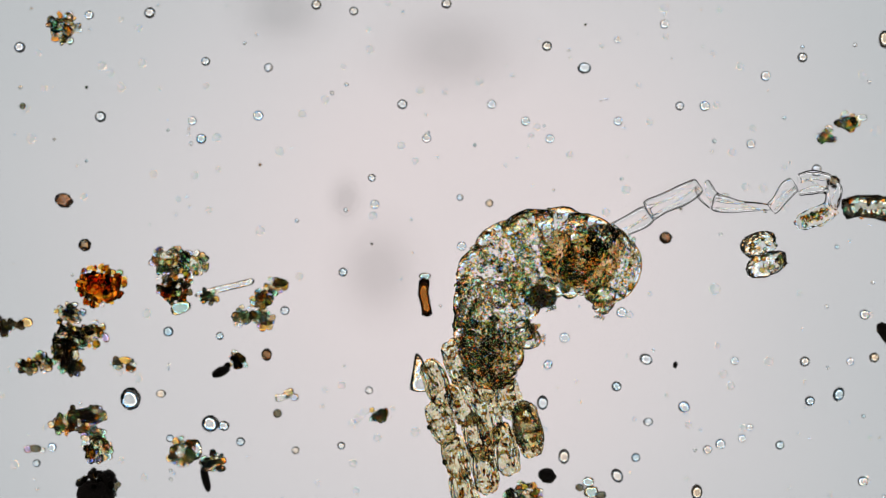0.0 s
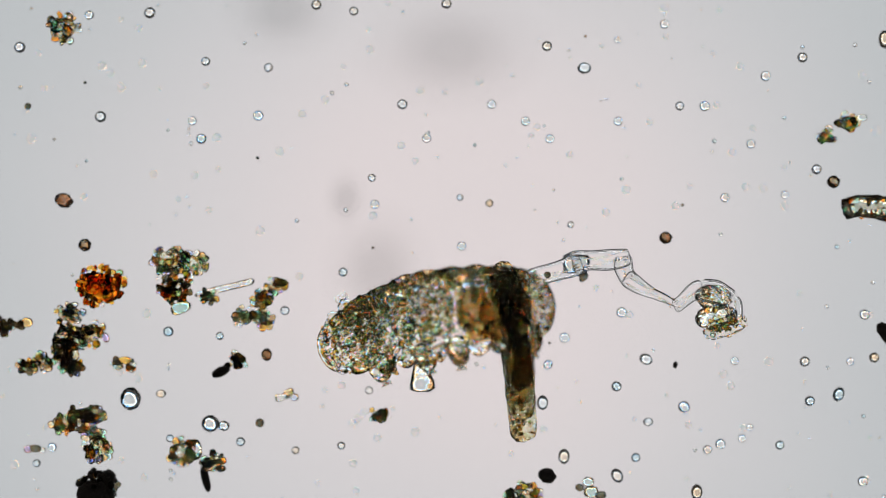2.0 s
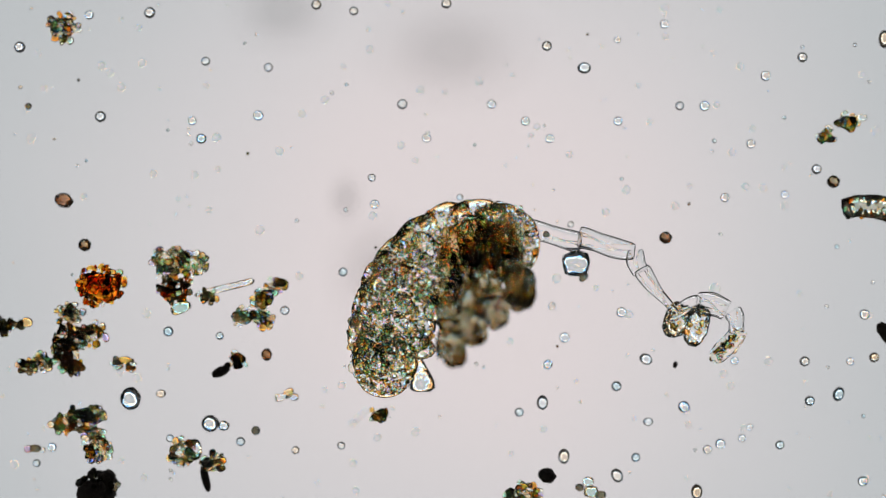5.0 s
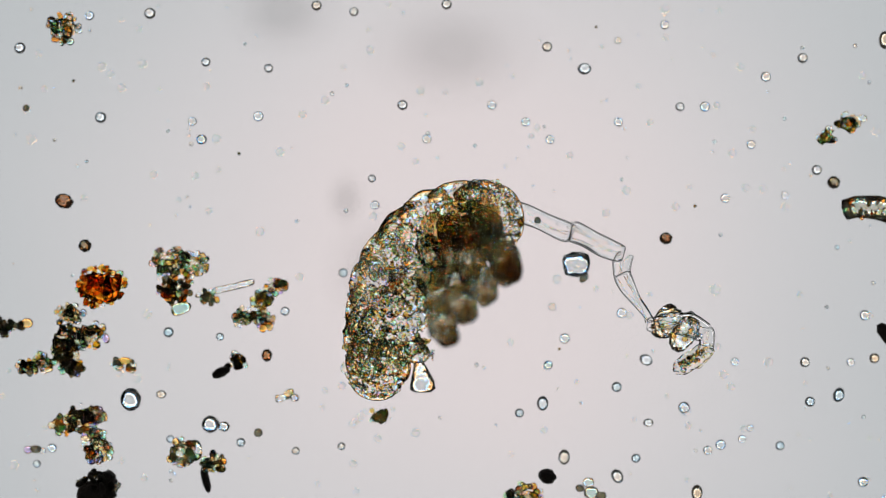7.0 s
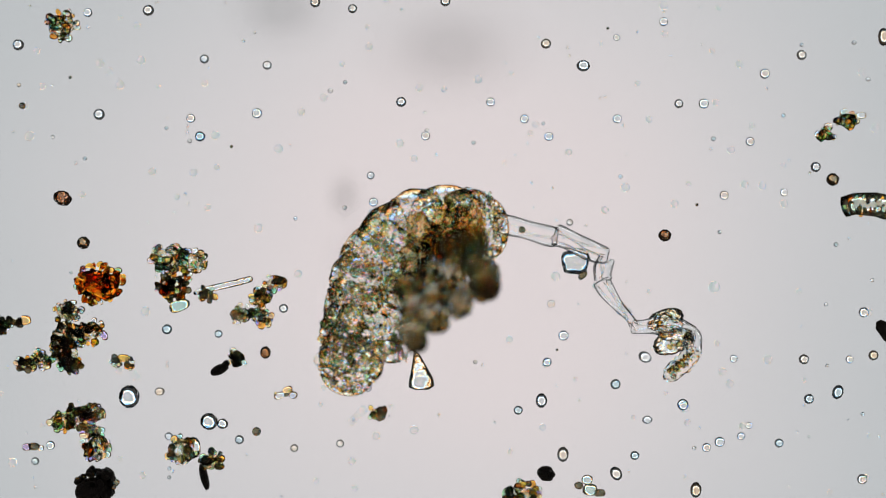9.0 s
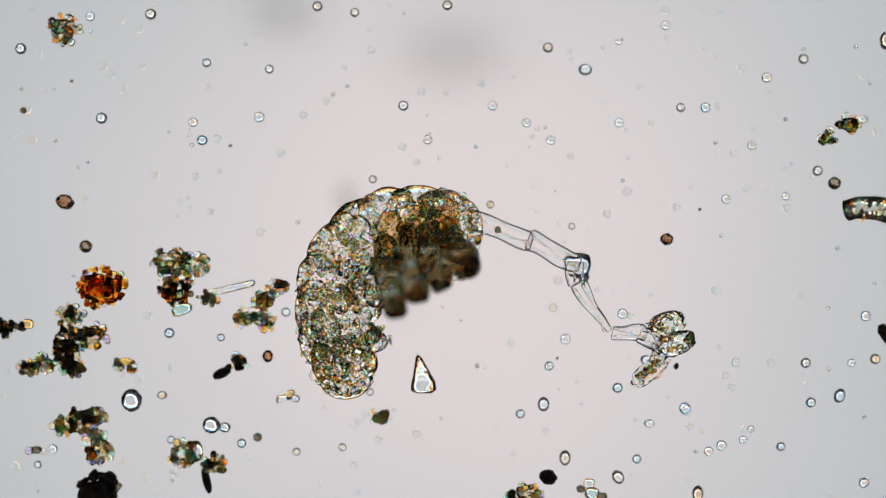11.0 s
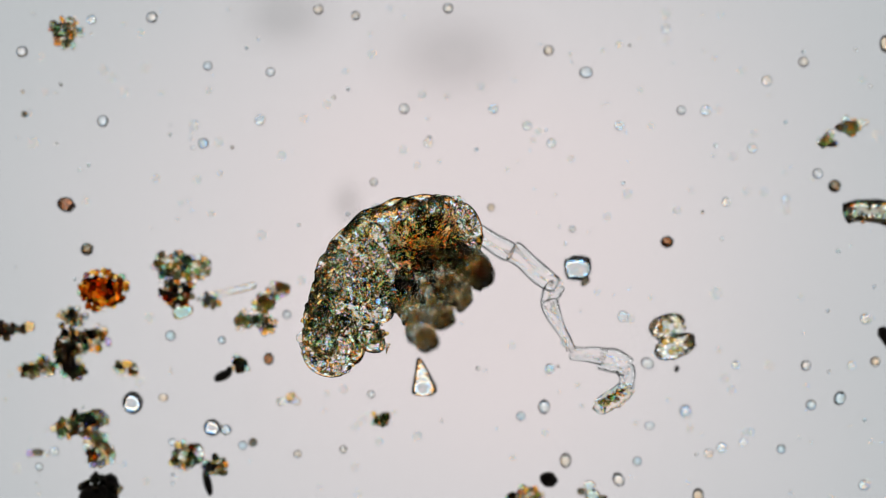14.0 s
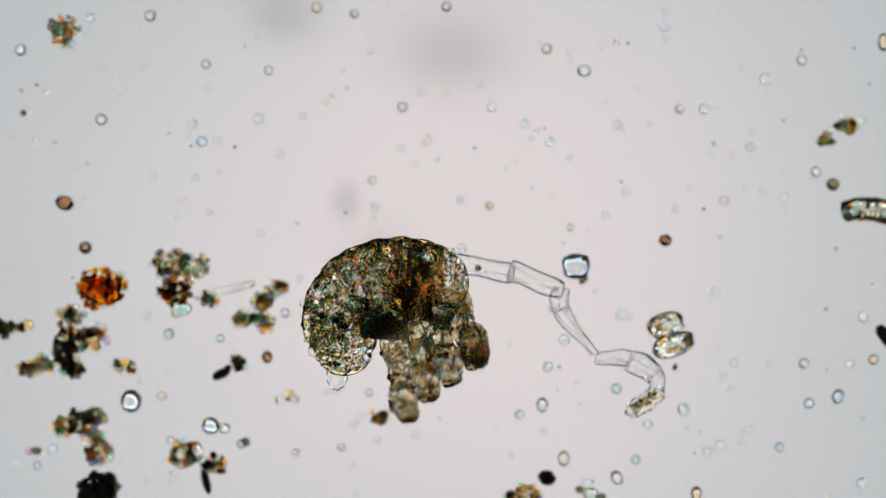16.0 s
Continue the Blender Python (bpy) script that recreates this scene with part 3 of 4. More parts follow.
for cx, cy, rx, ry, lean, seed in ((1343, 433, 31, 21, 18, 1), (1356, 468, 35, 20, 22, 2)):
    bm = bmesh.new()
    lump(bm, (0, 0, 0), (rx / 1000, ry / 1000, 0.020), lean, rough=0.22, freq=2.6, subdiv=4, seed=seed, power=2.5)
    crystal = part("crystal", bm, M_PAIR, crystal_pair, place=pose((cx - 1352) / 1000, (452 - cy) / 1000, 0.02))
    inner = random.Random(seed)
    spots = [(inner.uniform(-0.7, 0.7) * rx / 1000, inner.uniform(-0.7, 0.7) * ry / 1000, inner.uniform(0.010, 0.022)) for _ in range(14)]
    granules("crystal_grains", spots, [inner.uniform(0.0022, 0.0045) for _ in spots], M_FAT, crystal, "fine coloured grains on the crystal")


def rod(name, label, pts, radii, mat, flat=1.0):
    """A rod-like scrap lying on the slide."""
    bm = bmesh.new()
    z = max(radii) / 1000
    c = spot(*pts[0], z)
    tube(bm, [Vector(spot(*p, z)) - Vector(c) for p in pts], [r / 1000 for r in radii], 16, flat)
    return tagged(part(name, bm, mat, place=pose(*c)), label, "debris")


rod("glass_splinter", "clear triangular glass-like splinter with dark edges", [(737, 626), (739, 632), (743, 652), (747, 676), (748, 688), (748, 694)], [2, 6, 13, 22, 23, 14], M_SHARD, 0.9)
rod("clear_needle", "thin clear needle lying beside a clump", [(345, 524), (352, 521), (380, 514), (420, 505), (446, 498), (450, 497)], [2, 5, 6, 6, 6, 2], M_SHARD)
debris("mineral_clump", "golden grains on a clear needle", "debris", clump(370, 525, 6, 6, (G, C, D), 45), CLUMPS)
rod("plant_tube", "broad dark-edged clear plant tube", [(1490, 372), (1494, 371), (1515, 365), (1550, 366), (1580, 374), (1620, 392)], [8, 19, 20, 22, 23, 22], M_HUSK)
debris("tube_grains", "fine dark and golden grains along a clear plant tube", "debris", [(1500 + 3.6 * i, 370 + 13 * math.sin(i * 2.1) + 0.006 * i * i, 3.2 + i % 4, 1.2, 37 * i, (G, D, A, C, D)[i % 5], 0.012) for i in range(26)], CLUMPS)
rod("dark_splinter", "black elongated splinter of grit", [(1556, 572), (1560, 580), (1575, 598), (1590, 615)], [5, 11, 13, 8], M_BLACK)


# ---- beads ----
def bead(name, label, group, mat, rough=0.04):
    bm = bmesh.new()
    lump(bm, (0, 0, 0), (1, 1, 0.95), rough=rough, subdiv=4 if rough > 0.07 else 3, seed=2)
    return tagged(part(name, bm, mat), label, "bead", group)


def strew(proto, rows):
    """Beads lying on the slide."""
    made = []
    for i, (x, y, r, *more) in enumerate(rows):
        k = more[0] if more else 1.0
        turn = more[1] if len(more) > 1 else 0
        z = 0.95 * r / 1000
        m = pose(*spot(x, y, z), 0, 0, turn) @ Matrix.Diagonal((r / 1000, r / 1000 * k, r / 1000, 1))
        if i == 0:
            proto.matrix_basis = m
            made.append(proto)
        else:
            made.append(copy_thing(proto, m @ Matrix.Diagonal((1 / proto.scale[0], 1 / proto.scale[1], 1 / proto.scale[2], 1))))
    return made


RINGS = [(265, 23, 10), (364, 109, 8), (475, 120, 8), (560, 9, 9), (626, 20, 8), (712, 185, 9), (658, 315, 7), (968, 82, 9), (1034, 121, 12, 0.85),
         (1203, 188, 8), (1420, 102, 9), (790, 7, 9), (607, 482, 8), (866, 360, 7), (814, 350, 6), (1445, 300, 9), (653, 691, 7), (604, 789, 7),
         (523, 797, 7), (426, 782, 8), (301, 776, 7), (65, 820, 7), (285, 697, 9, 0.8), (1147, 747, 9, 0.8), (1091, 684, 9), (1433, 710, 9), (1380, 788, 8), (1424, 640, 9)]
RINGS2 = [(1125, 810, 8), (1547, 633, 9), (298, 587, 9), (1484, 698, 10, 1.3, -20), (960, 713, 10, 1.3), (998, 808, 10, 1.35), (1092, 842, 10, 1.3, 30), (1233, 871, 10, 1.4),
          (1143, 636, 12, 0.8, -30), (919, 730, 8), (1010, 398, 6), (504, 550, 8), (389, 595, 7), (1565, 70, 10, 1.6), (35, 84, 10), (178, 207, 10)]
DARKS = [(113, 355, 16, 0.8, -20), (150, 434, 11), (1178, 421, 11, 0.95), (1475, 322, 11), (472, 628, 9, 1.2)]
FAINTS = [(158, 27, 8), (755, 245, 8), (340, 214, 8), (356, 246, 9), (457, 205, 9), (663, 362, 8), (1247, 188, 9), (870, 185, 8), (1094, 215, 8), (1329, 255, 8),
          (930, 215, 8), (973, 246, 8), (817, 436, 8), (1100, 553, 9), (1275, 786, 9), (1252, 796, 8), (92, 792, 8), (1327, 757, 6), (1313, 776, 7), (1355, 135, 9),
          (1210, 720, 10), (999, 598, 9), (970, 645, 8), (1300, 639, 7), (1505, 640, 7), (1530, 557, 9), (1527, 852, 9), (1283, 350, 8), (977, 542, 7), (1389, 345, 7), (1176, 43, 8), (1093, 71, 6)]
strew(bead("oil_bead", "small round clear bead with dark rim", "beads in the water", M_BEAD), RINGS + RINGS2)
strew(bead("water_drop", "round clear drop with thick dark rim", "drops on the slide", M_DROP, 0.08), [(372, 750, 15), (396, 754, 10, 0.9), (231, 706, 18, 1.12)])
strew(bead("dark_bead", "small dark-rimmed brown rounded bead", "dark beads in the water", M_RIM, 0.15), DARKS)
strew(bead("faint_bead", "faint clear round bead", "faint beads in the water", M_MID), FAINTS)
strew(bead("black_bead", "small black opaque grain", "black grains", M_BLACK, 0.2), [(968, 842, 15, 0.85, -20), (1195, 646, 4, 1.5, -15)])
# faint beads and rings, by quarter of the field
PALE_NW = [(68, 94, 6), (215, 35, 4), (245, 50, 6), (180, 117, 8), (195, 130, 7), (78, 157, 6), (215, 155, 8), (282, 157, 4), (365, 152, 6), (252, 112, 8), (47, 192, 7), (55, 245, 9), (148, 349, 6), (272, 308, 7),
           (316, 353, 5), (345, 310, 7), (386, 300, 5), (358, 246, 8), (383, 244, 8), (495, 268, 8), (370, 372, 6), (460, 408, 8), (535, 202, 7), (575, 177, 7), (608, 118, 5), (655, 88, 7), (652, 52, 4), (687, 7, 5), (744, 160, 7), (710, 258, 7), (735, 285, 6), (660, 382, 7)]
PALE_NE = [(788, 163, 5), (848, 145, 7), (907, 134, 4), (950, 225, 6), (940, 240, 5), (1008, 274, 6), (895, 293, 4), (1108, 336, 8), (1072, 376, 7), (1065, 82, 4), (1130, 152, 5), (1273, 18, 5), (1178, 65, 6), (1176, 15, 8), (1150, 216, 6),
           (1268, 186, 6), (1295, 270, 7), (1262, 95, 5), (1310, 118, 7), (1332, 228, 6), (1525, 133, 6), (1387, 297, 5), (1319, 331, 7), (1350, 333, 7), (1220, 330, 5), (1195, 365, 7), (1389, 365, 7), (1550, 232, 8)]
PALE_SE = [(985, 493, 8), (1055, 510, 5), (1113, 557, 7), (903, 605, 6), (968, 648, 7), (1265, 512, 10), (1213, 725, 9), (1218, 752, 6), (1280, 662, 7), (1293, 683, 7), (1270, 612, 5), (1315, 758, 6), (1360, 640, 8), (1425, 677, 4), (1415, 520, 5),
           (1538, 557, 7), (1533, 850, 7), (1470, 875, 5), (905, 803, 5), (962, 760, 6), (1020, 675, 4), (1122, 742, 4), (1180, 700, 4), (1215, 848, 4), (1540, 775, 4), (1110, 630, 3), (1150, 520, 4)]
PALE_SW = [(530, 489, 7), (260, 555, 8), (243, 669, 8), (213, 660, 6), (605, 682, 7), (575, 690, 5), (668, 775, 7), (625, 820, 7), (630, 868, 6), (695, 723, 4), (735, 765, 8), (562, 855, 5), (330, 820, 5), (255, 845, 6), (215, 815, 5), (145, 725, 4),
           (78, 757, 4), (25, 822, 8), (66, 625, 6), (15, 655, 4), (570, 720, 4), (395, 818, 3), (5, 700, 4)]
SHARP = [(433, 77, 3), (525, 391, 3.5), (612, 372, 4), (757, 236, 4), (153, 285, 3), (587, 165, 4), (613, 150, 3.5), (338, 254, 4), (96, 247, 3), (297, 231, 3), (963, 223, 3), (840, 257, 3.5), (1388, 209, 3.5), (1513, 80, 3.5), (1420, 84, 3.5),
         (1275, 415, 3.5), (1481, 437, 4), (1538, 145, 3.5), (843, 645, 4), (1230, 797, 3.5), (1528, 737, 3.5), (1465, 651, 3), (1545, 500, 3.5), (1463, 543, 3.5), (302, 833, 3.5), (302, 849, 3.5), (128, 487, 3), (36, 155, 3.5), (1100, 317, 3.5), (1264, 250, 4)]
strew(bead("pale_speck", "tiny pale clear speck", "pale specks in the water", M_FAINT), PALE_NW + PALE_NE + PALE_SE + PALE_SW)
strew(bead("sharp_speck", "tiny clear speck with sharp rim", "tiny specks in the water", M_BEAD), SHARP)
rng = random.Random(11)
strew(bead("dust_speck", "very small faint clear speck", "dust specks in the water", M_MID), [(rng.uniform(0, 1568), rng.uniform(0, 882), rng.uniform(1.8, 3.0)) for _ in range(90)])
drifters = strew(bead("drifting_speck", "tiny dark drifting speck", "drifting specks", M_DARK),
                 [(153, 155, 3), (491, 732, 8), (658, 432, 2.5), (40, 188, 6), (1036, 44, 2.5), (440, 270, 3), (1205, 370, 3), (960, 600, 2.5)])

# ---- movement ----
# spine of the animal: seconds, then six places from head to rear
SPINE = [
    (0.0, (870, 622), (876, 560), (890, 492), (938, 455), (1000, 448), (1068, 470)),
    (0.5, (814, 604), (865, 555), (919, 520), (975, 481), (1030, 449), (1083, 424)),
    (1.0, (806, 543), (850, 515), (895, 490), (945, 460), (990, 435), (1037, 405)),
    (1.1, (785, 560), (830, 527), (875, 498), (918, 472), (952, 452), (980, 437)),
    (1.2, (796, 575), (840, 585), (880, 590), (915, 592), (945, 592), (968, 590)),
    (1.3, (788, 578), (832, 586), (874, 591), (910, 593), (942, 593), (970, 591)),
    (1.4, (705, 570), (755, 568), (805, 566), (855, 565), (897, 565), (928, 563)),
    (1.5, (688, 596), (742, 590), (797, 582), (848, 577), (893, 573), (932, 570)),
    (2.0, (628, 604), (688, 582), (748, 562), (804, 554), (860, 549), (915, 545)),
    (2.5, (625, 617), (690, 578), (755, 540), (820, 515), (880, 507), (942, 505)),
    (3.0, (590, 612), (660, 586), (735, 556), (810, 525), (875, 510), (935, 505)),
    (3.5, (600, 630), (665, 596), (735, 565), (800, 535), (860, 511), (928, 500)),
    (4.0, (650, 632), (682, 575), (722, 522), (775, 480), (835, 456), (908, 452)),
    (4.2, (657, 634), (684, 573), (724, 518), (776, 476), (836, 452), (905, 450)),
    (6.3, (713, 640), (708, 570), (716, 495), (750, 429), (804, 396), (864, 391)),
    (6.5, (703, 642), (705, 571), (715, 496), (750, 431), (805, 397), (868, 392)),
    (7.0, (670, 642), (684, 576), (698, 511), (735, 450), (790, 406), (860, 388)),
    (7.5, (662, 636), (672, 578), (692, 520), (730, 466), (785, 426), (860, 408)),
    (8.0, (672, 600), (660, 555), (670, 495), (708, 440), (765, 411), (835, 402)),
    (8.5, (678, 592), (668, 540), (678, 480), (714, 425), (770, 400), (835, 402)),
    (9.0, (623, 634), (644, 571), (662, 508), (699, 447), (760, 409), (833, 405)),
    (11.3, (610, 640), (598, 577), (603, 505), (640, 441), (705, 409), (785, 406)),
    (11.6, (622, 632), (601, 573), (604, 503), (641, 439), (706, 408), (785, 406)),
    (12.0, (634, 582), (611, 540), (613, 485), (648, 430), (710, 403), (782, 404)),
    (12.5, (642, 606), (628, 552), (632, 491), (665, 438), (720, 413), (788, 411)),
    (13.0, (640, 594), (615, 547), (618, 492), (655, 449), (712, 433), (780, 431)),
    (13.6, (638, 556), (632, 511), (650, 466), (690, 431), (735, 416), (788, 410)),
    (14.0, (592, 602), (618, 546), (640, 491), (680, 446), (735, 425), (787, 416)),
    (14.5, (605, 600), (622, 542), (640, 486), (675, 446), (720, 429), (767, 430)),
    (15.0, (616, 566), (611, 524), (632, 481), (670, 455), (715, 447), (766, 445)),
    (15.5, (618, 574), (612, 536), (635, 493), (675, 467), (720, 459), (769, 460)),
    (16.0, (608, 598), (608, 556), (640, 520), (685, 503), (728, 500), (762, 502))]

# how far head, middle and rear rise off the slide: seconds, three heights
LIFT = ((0, 0, 0, 0), (0.5, 0, 0, 0), (1.0, 0, 0.08, 0.12), (1.2, 0.02, 0.11, 0.12), (1.5, 0, 0.12, 0.12), (2.0, 0, 0.08, 0.11), (2.5, 0, 0.04, 0.10), (3.0, 0.02, 0.04, 0.08), (3.5, 0, 0.03, 0.05),
        (4.0, 0, 0.06, 0.08), (6.5, 0.04, 0, 0), (7.0, 0, 0, 0), (7.5, 0.02, 0, 0), (8.0, 0.05, 0, 0), (8.5, 0.05, 0, 0), (9.0, 0.03, 0.01, 0.01), (11.3, 0, 0, 0), (12.0, 0.04, 0, 0),
        (13.0, 0.03, 0, 0), (13.6, 0.03, 0.03, 0.03), (14.0, 0.06, 0.06, 0.06), (14.5, 0.07, 0.07, 0.07), (15.0, 0.10, 0.05, 0.05), (15.5, 0.10, 0.06, 0.06), (16.0, 0.08, 0.07, 0.07))

# front leg, out of the head: seconds, forward and sideways place, turn
REACH = ((0, 0.02, 0, 0), (1.2, 0.02, 0, 0), (1.4, 0, 0.05, -70), (2.0, 0.01, 0.045, -80), (2.5, 0.02, 0, 0), (13.0, 0.02, 0, 0), (13.6, -0.046, 0.02, -10), (14.0, -0.01, 0.01, 0),
         (14.5, -0.01, 0.01, 0), (15.0, -0.056, 0.022, -15), (15.5, -0.056, 0.02, -15), (16.0, -0.060, 0.015, -5))

# leaf: seconds, centre, turn in the slide's plane, roll on its long axis, dip of its long axis under the animal
LEAF = [(0, 862, 752, 8, 0, 0), (0.9, 862, 752, 8, 0, 0), (1.0, 870, 747, 8, 5, 0), (1.1, 872, 748, 6, 15, 0), (1.2, 872, 735, 0, 48, 0), (1.3, 868, 715, -2, 66, 0), (1.4, 862, 690, -2, 86, 0), (1.5, 892, 645, 0, 90, 0),
        (1.7, 905, 632, 6, 90, 0), (2.0, 912, 622, 7, 90, 0), (2.5, 928, 604, 5, 88, 0), (3.0, 930, 600, 3, 80, 0), (3.5, 903, 592, -6, 48, 14), (4.0, 872, 545, -8, 38, 32), (4.2, 868, 538, -8, 37, 35),
        (6.3, 852, 488, -4, 32, 50), (6.5, 854, 488, -4, 32, 50), (7.0, 833, 480, 0, 32, 48), (7.5, 836, 502, -2, 32, 48), (8.0, 806, 502, -4, 32, 50), (8.5, 790, 505, -8, 34, 50), (9.0, 795, 502, -10, 34, 50),
        (11.3, 754, 467, -8, 26, 64), (11.6, 756, 468, -8, 26, 64), (12.0, 765, 473, -6, 26, 63), (12.5, 776, 482, 0, 26, 62), (13.0, 774, 498, 4, 26, 61), (13.6, 788, 506, 6, 30, 60), (14.0, 785, 506, 8, 30, 60),
        (14.5, 775, 522, 6, 32, 58), (15.0, 765, 543, -4, 34, 56), (15.5, 770, 580, -4, 32, 50), (16.0, 773, 616, -4, 26, 44)]

# thread: seconds, then its nine joints
THREAD = [
    (0.0, (1080, 418), (1145, 378), (1240, 325), (1264, 358), (1362, 370), (1408, 325), (1472, 325), (1474, 372), (1415, 395)),
    (0.5, (1110, 378), (1165, 348), (1258, 308), (1280, 342), (1372, 356), (1415, 318), (1488, 330), (1488, 372), (1425, 392)),
    (0.9, (1090, 385), (1150, 355), (1215, 330), (1238, 355), (1335, 372), (1378, 328), (1440, 328), (1448, 380), (1410, 425)),
    (1.0, (1085, 388), (1138, 368), (1185, 345), (1205, 362), (1300, 385), (1345, 335), (1402, 332), (1412, 385), (1385, 430)),
    (1.1, (1020, 420), (1070, 395), (1130, 372), (1150, 400), (1245, 415), (1275, 365), (1335, 360), (1348, 405), (1335, 450)),
    (1.2, (990, 490), (1035, 452), (1085, 422), (1110, 445), (1205, 450), (1235, 395), (1300, 392), (1310, 440), (1300, 475)),
    (1.5, (955, 515), (1005, 488), (1085, 475), (1112, 502), (1195, 530), (1245, 495), (1298, 502), (1308, 550), (1268, 562)),
    (2.0, (955, 492), (1025, 465), (1102, 455), (1110, 492), (1194, 540), (1242, 510), (1292, 530), (1305, 572), (1262, 586)),
    (3.0, (960, 450), (1045, 432), (1132, 430), (1150, 470), (1240, 535), (1275, 518), (1330, 522), (1348, 562), (1310, 602)),
    (3.5, (960, 455), (1047, 447), (1146, 444), (1156, 482), (1240, 540), (1290, 508), (1348, 535), (1354, 578), (1318, 610)),
    (4.0, (955, 420), (1045, 423), (1138, 443), (1146, 480), (1205, 548), (1260, 524), (1314, 555), (1316, 598), (1275, 630)),
    (4.2, (930, 418), (1035, 426), (1130, 440), (1145, 478), (1200, 550), (1248, 530), (1305, 540), (1315, 588), (1270, 632)),
    (6.3, (916, 380), (1018, 413), (1116, 454), (1114, 490), (1168, 562), (1222, 556), (1266, 580), (1274, 606), (1228, 645)),
    (7.0, (912, 376), (1008, 410), (1106, 450), (1100, 486), (1152, 572), (1200, 570), (1246, 588), (1252, 620), (1202, 652)),
    (7.5, (918, 385), (1020, 409), (1116, 447), (1112, 483), (1166, 566), (1208, 562), (1252, 588), (1264, 618), (1225, 655)),
    (8.0, (890, 388), (988, 418), (1083, 460), (1076, 500), (1128, 586), (1180, 590), (1225, 602), (1234, 630), (1182, 666)),
    (9.0, (890, 400), (983, 418), (1073, 452), (1065, 500), (1122, 576), (1175, 580), (1222, 594), (1230, 624), (1182, 666)),
    (11.3, (840, 390), (935, 430), (1010, 470), (1015, 500), (1065, 590), (1125, 595), (1155, 615), (1152, 645), (1118, 672)),
    (11.5, (845, 395), (935, 437), (1004, 478), (1014, 520), (1050, 603), (1110, 613), (1142, 633), (1148, 660), (1100, 693)),
    (12.0, (842, 390), (932, 432), (1008, 478), (990, 512), (1032, 606), (1090, 620), (1118, 636), (1130, 675), (1078, 705)),
    (12.5, (848, 398), (936, 438), (1006, 480), (1015, 520), (1052, 608), (1112, 619), (1145, 641), (1152, 670), (1097, 704)),
    (13.0, (830, 400), (920, 440), (1000, 495), (985, 538), (1028, 630), (1085, 640), (1112, 645), (1124, 685), (1070, 720)),
    (13.6, (838, 402), (905, 441), (974, 506), (968, 545), (990, 632), (1050, 652), (1078, 662), (1086, 700), (1030, 734)),
    (14.0, (825, 405), (905, 445), (985, 505), (972, 535), (1012, 622), (1070, 635), (1105, 648), (1112, 690), (1060, 722)),
    (14.5, (825, 425), (886, 465), (958, 522), (950, 560), (988, 636), (1048, 652), (1078, 666), (1088, 702), (1034, 734)),
    (15.0, (820, 430), (905, 465), (990, 520), (975, 548), (1030, 620), (1095, 626), (1128, 648), (1138, 682), (1090, 706)),
    (15.5, (825, 445), (906, 466), (995, 508), (990, 550), (1042, 624), (1105, 633), (1140, 657), (1147, 690), (1104, 720)),
    (16.0, (812, 470), (906, 482), (992, 511), (992, 548), (1055, 631), (1118, 638), (1158, 663), (1165, 698), (1120, 727))]

PAIR = [(0, 1352, 452, 0), (1.0, 1352, 452, 0), (1.1, 1335, 466, -15), (1.2, 1302, 490, -25), (1.5, 1285, 530, -15), (2.0, 1268, 545, -15), (3.0, 1272, 555, 0), (3.5, 1275, 552, 0), (4.0, 1237, 557, 55), (4.2, 1230, 560, 55),
        (6.3, 1204, 578, 45), (7.0, 1198, 578, 40), (7.5, 1206, 580, 40), (8.0, 1188, 586, 5), (9.0, 1188, 588, 0), (11.3, 1189, 592, 0), (16.0, 1189, 592, 0)]
ROD = [(0, 750, 525, 0), (1.0, 749, 525, 0), (1.2, 752, 520, -20), (1.5, 706, 520, 20), (2.0, 690, 545, -40), (3.0, 690, 558, -62), (3.5, 700, 575, -62), (4.2, 700, 530, -40),
       (6.3, 730, 480, -40), (7.0, 700, 500, -40), (9.0, 680, 510, -40), (11.3, 620, 500, -30), (16.0, 660, 510, -30)]


def along(points, count):
    """Places and headings at even steps along a smooth line through points."""
    fine = []
    ext = [2 * Vector(points[0]) - Vector(points[1])] + [Vector(p) for p in points] + [2 * Vector(points[-1]) - Vector(points[-2])]
    for a, b, c, d in zip(ext, ext[1:], ext[2:], ext[3:]):
        for k in range(12):
            u = k / 12
            fine.append(0.5 * (2 * b + (c - a) * u + (2 * a - 5 * b + 4 * c - d) * u * u + (3 * b - a - 3 * c + d) * u ** 3))
    fine.append(ext[-2])
    run = [0.0]
    for p, q in zip(fine, fine[1:]):
        run.append(run[-1] + (q - p).length)
    out = []
    for k in range(count):
        s = run[-1] * k / (count - 1)
        i = min(max(j for j in range(len(run)) if run[j] <= s + 1e-9), len(fine) - 2)
        p = fine[i].lerp(fine[i + 1], (s - run[i]) / max(run[i + 1] - run[i], 1e-9))
        h = fine[min(i + 2, len(fine) - 1)] - fine[max(i - 1, 0)]
        out.append((p.x, p.y, math.degrees(math.atan2(-h.y, h.x))))
    return out


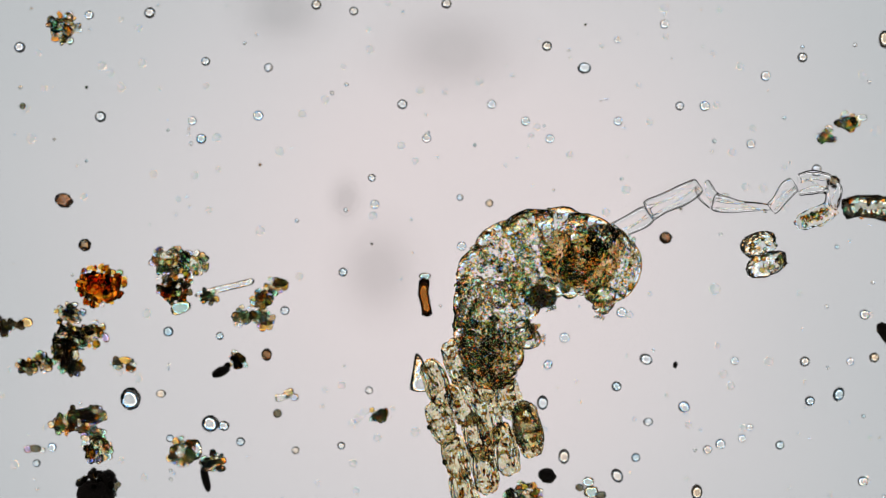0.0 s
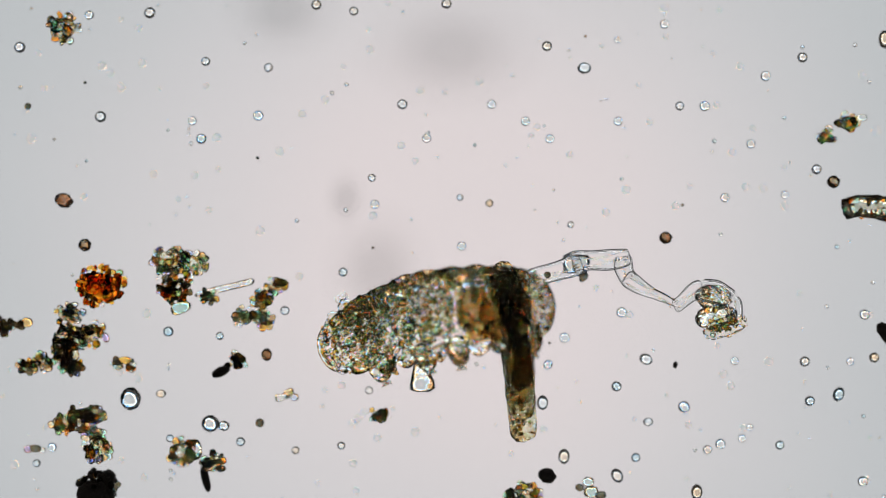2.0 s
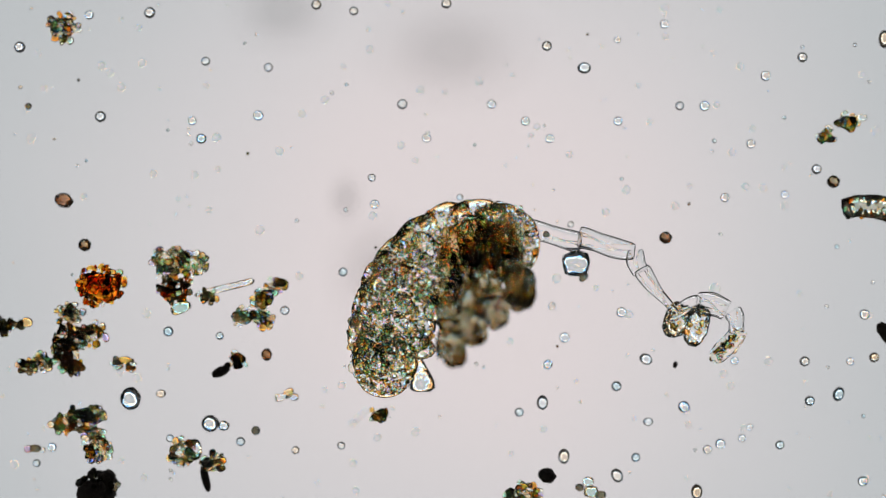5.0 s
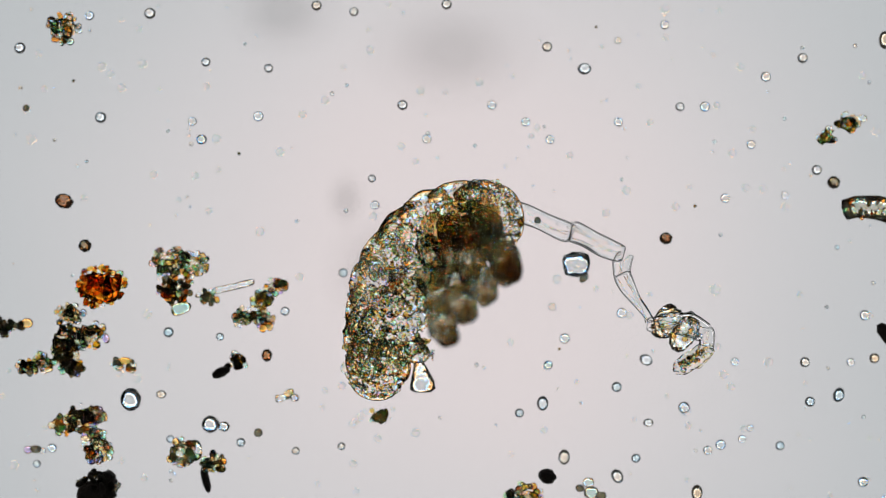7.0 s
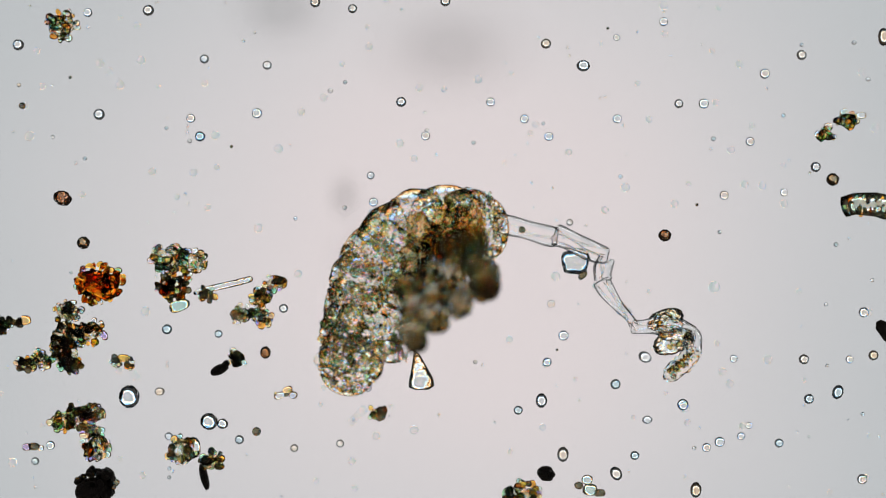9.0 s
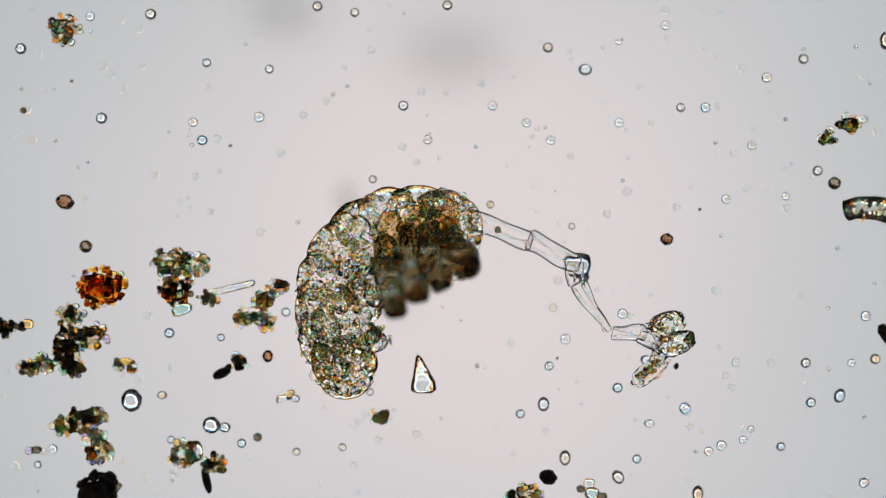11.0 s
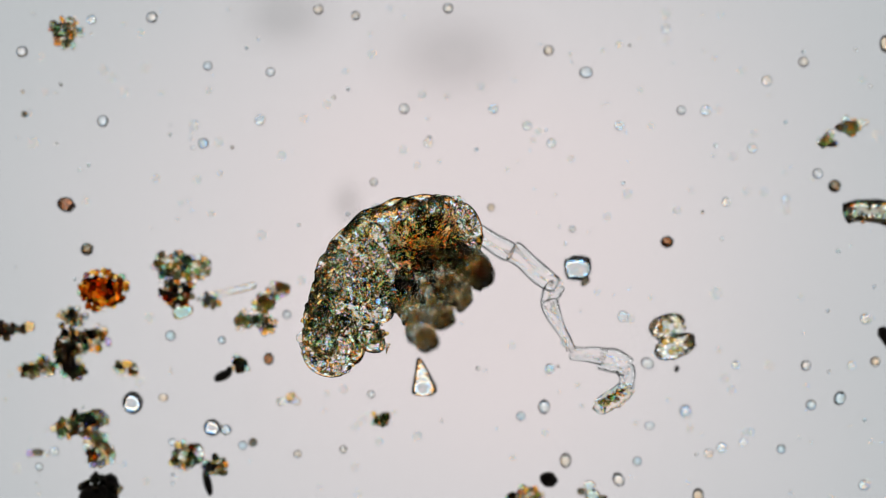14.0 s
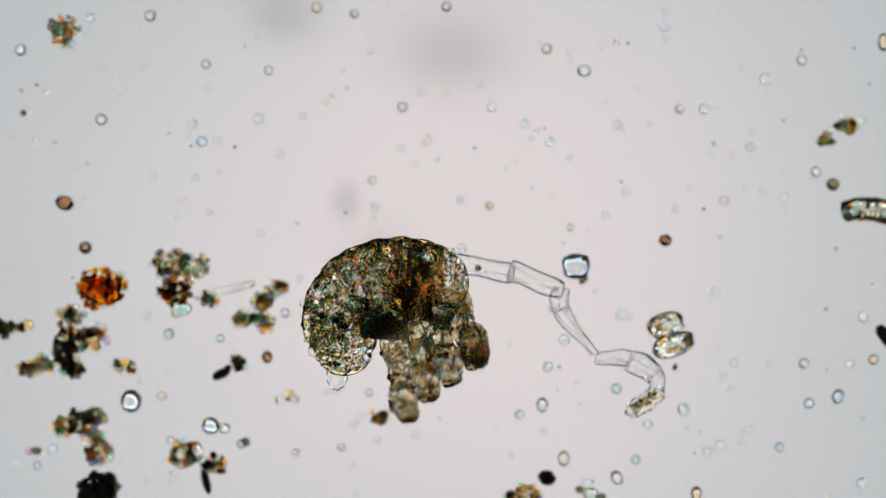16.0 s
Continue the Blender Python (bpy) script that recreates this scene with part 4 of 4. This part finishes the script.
def motions():
    def place(t, x, y, z):
        dx, dy = creep(t)
        return spot(x - dx, y - dy, z)

    def rise(t, i):
        ts, *heights = zip(*LIFT)
        return float(np.interp(i / (SEGMENTS - 1), (0, 0.5, 1), [np.interp(t, ts, h) for h in heights]))

    lines = [(row[0], along(row[1:], SEGMENTS)) for row in SPINE]
    for i, seg in enumerate(SEGS):
        walk(seg, [(t, pose(*place(t, l[i][0], l[i][1], BODY_Z + rise(t, i)), 0, 0, l[i][2])) for t, l in lines])
    walk(FRONT_LEG, [(t, pose(x, y, 0, 0, 0, a)) for t, x, y, a in REACH])
    walk(moss_leaf, [(t, pose(*place(t, x, y, 0.046 + 0.07 * abs(math.sin(radians(roll))) + 0.115 * math.sin(radians(pitch))), 0, 0, turn) @ pose(0, 0, 0, -pitch, 0, 0) @ pose(0, 0, 0, 0, -roll, 0))
                     for t, x, y, turn, roll, pitch in LEAF])
    for i, ob in enumerate(LINKS):
        rows = []
        for t, *js in THREAD:
            (x0, y0), (x1, y1) = js[i], js[i + 1]
            back = 500 * CELLS[0][0] / math.hypot(x1 - x0, y1 - y0) if i == 0 else 0.5      # the first cell reaches into the animal
            rows.append((t, pose(*place(t, x1 + (x0 - x1) * back, y1 + (y0 - y1) * back, 0.062), 0, 0, math.degrees(math.atan2(y0 - y1, x1 - x0)))))
        walk(ob, rows)
    walk(crystal_pair, [(t, pose(*place(t, x, y, 0.016) if t < 10 else spot(1188, 590, 0.016), 0, 0, a)) for t, x, y, a in PAIR])
    walk(amber_rod, [(t, pose(*place(t, x, y, 0.012), 0, 0, a)) for t, x, y, a in ROD])
    ways = (((153, 155), (146, 142), (130, 143), (122, 144), (64, 150)), ((491, 732), (450, 757), (457, 766), (452, 777), (434, 783)),
            ((658, 432), (662, 440), (668, 436), (672, 441), (676, 446)), ((40, 188), (52, 187), (46, 191), (41, 197), (40, 200)),
            ((1036, 44), (1036, 70), (1055, 48), (1110, 76), (1112, 76)), ((460, 292), (449, 273), (423, 272), (407, 256), (415, 260)),
            ((1205, 370), (1212, 360), (1230, 365), (1240, 372), (1246, 370)), ((960, 600), (980, 610), (990, 618), (985, 640), (990, 650)))
    for ob, way in zip(drifters, ways):
        z = ob.matrix_basis.translation.z
        walk(ob, [(t, pose(*place(t, x, y, z))) for t, (x, y) in zip((0, 3.5, 7, 12.5, 16), way)])


motions()
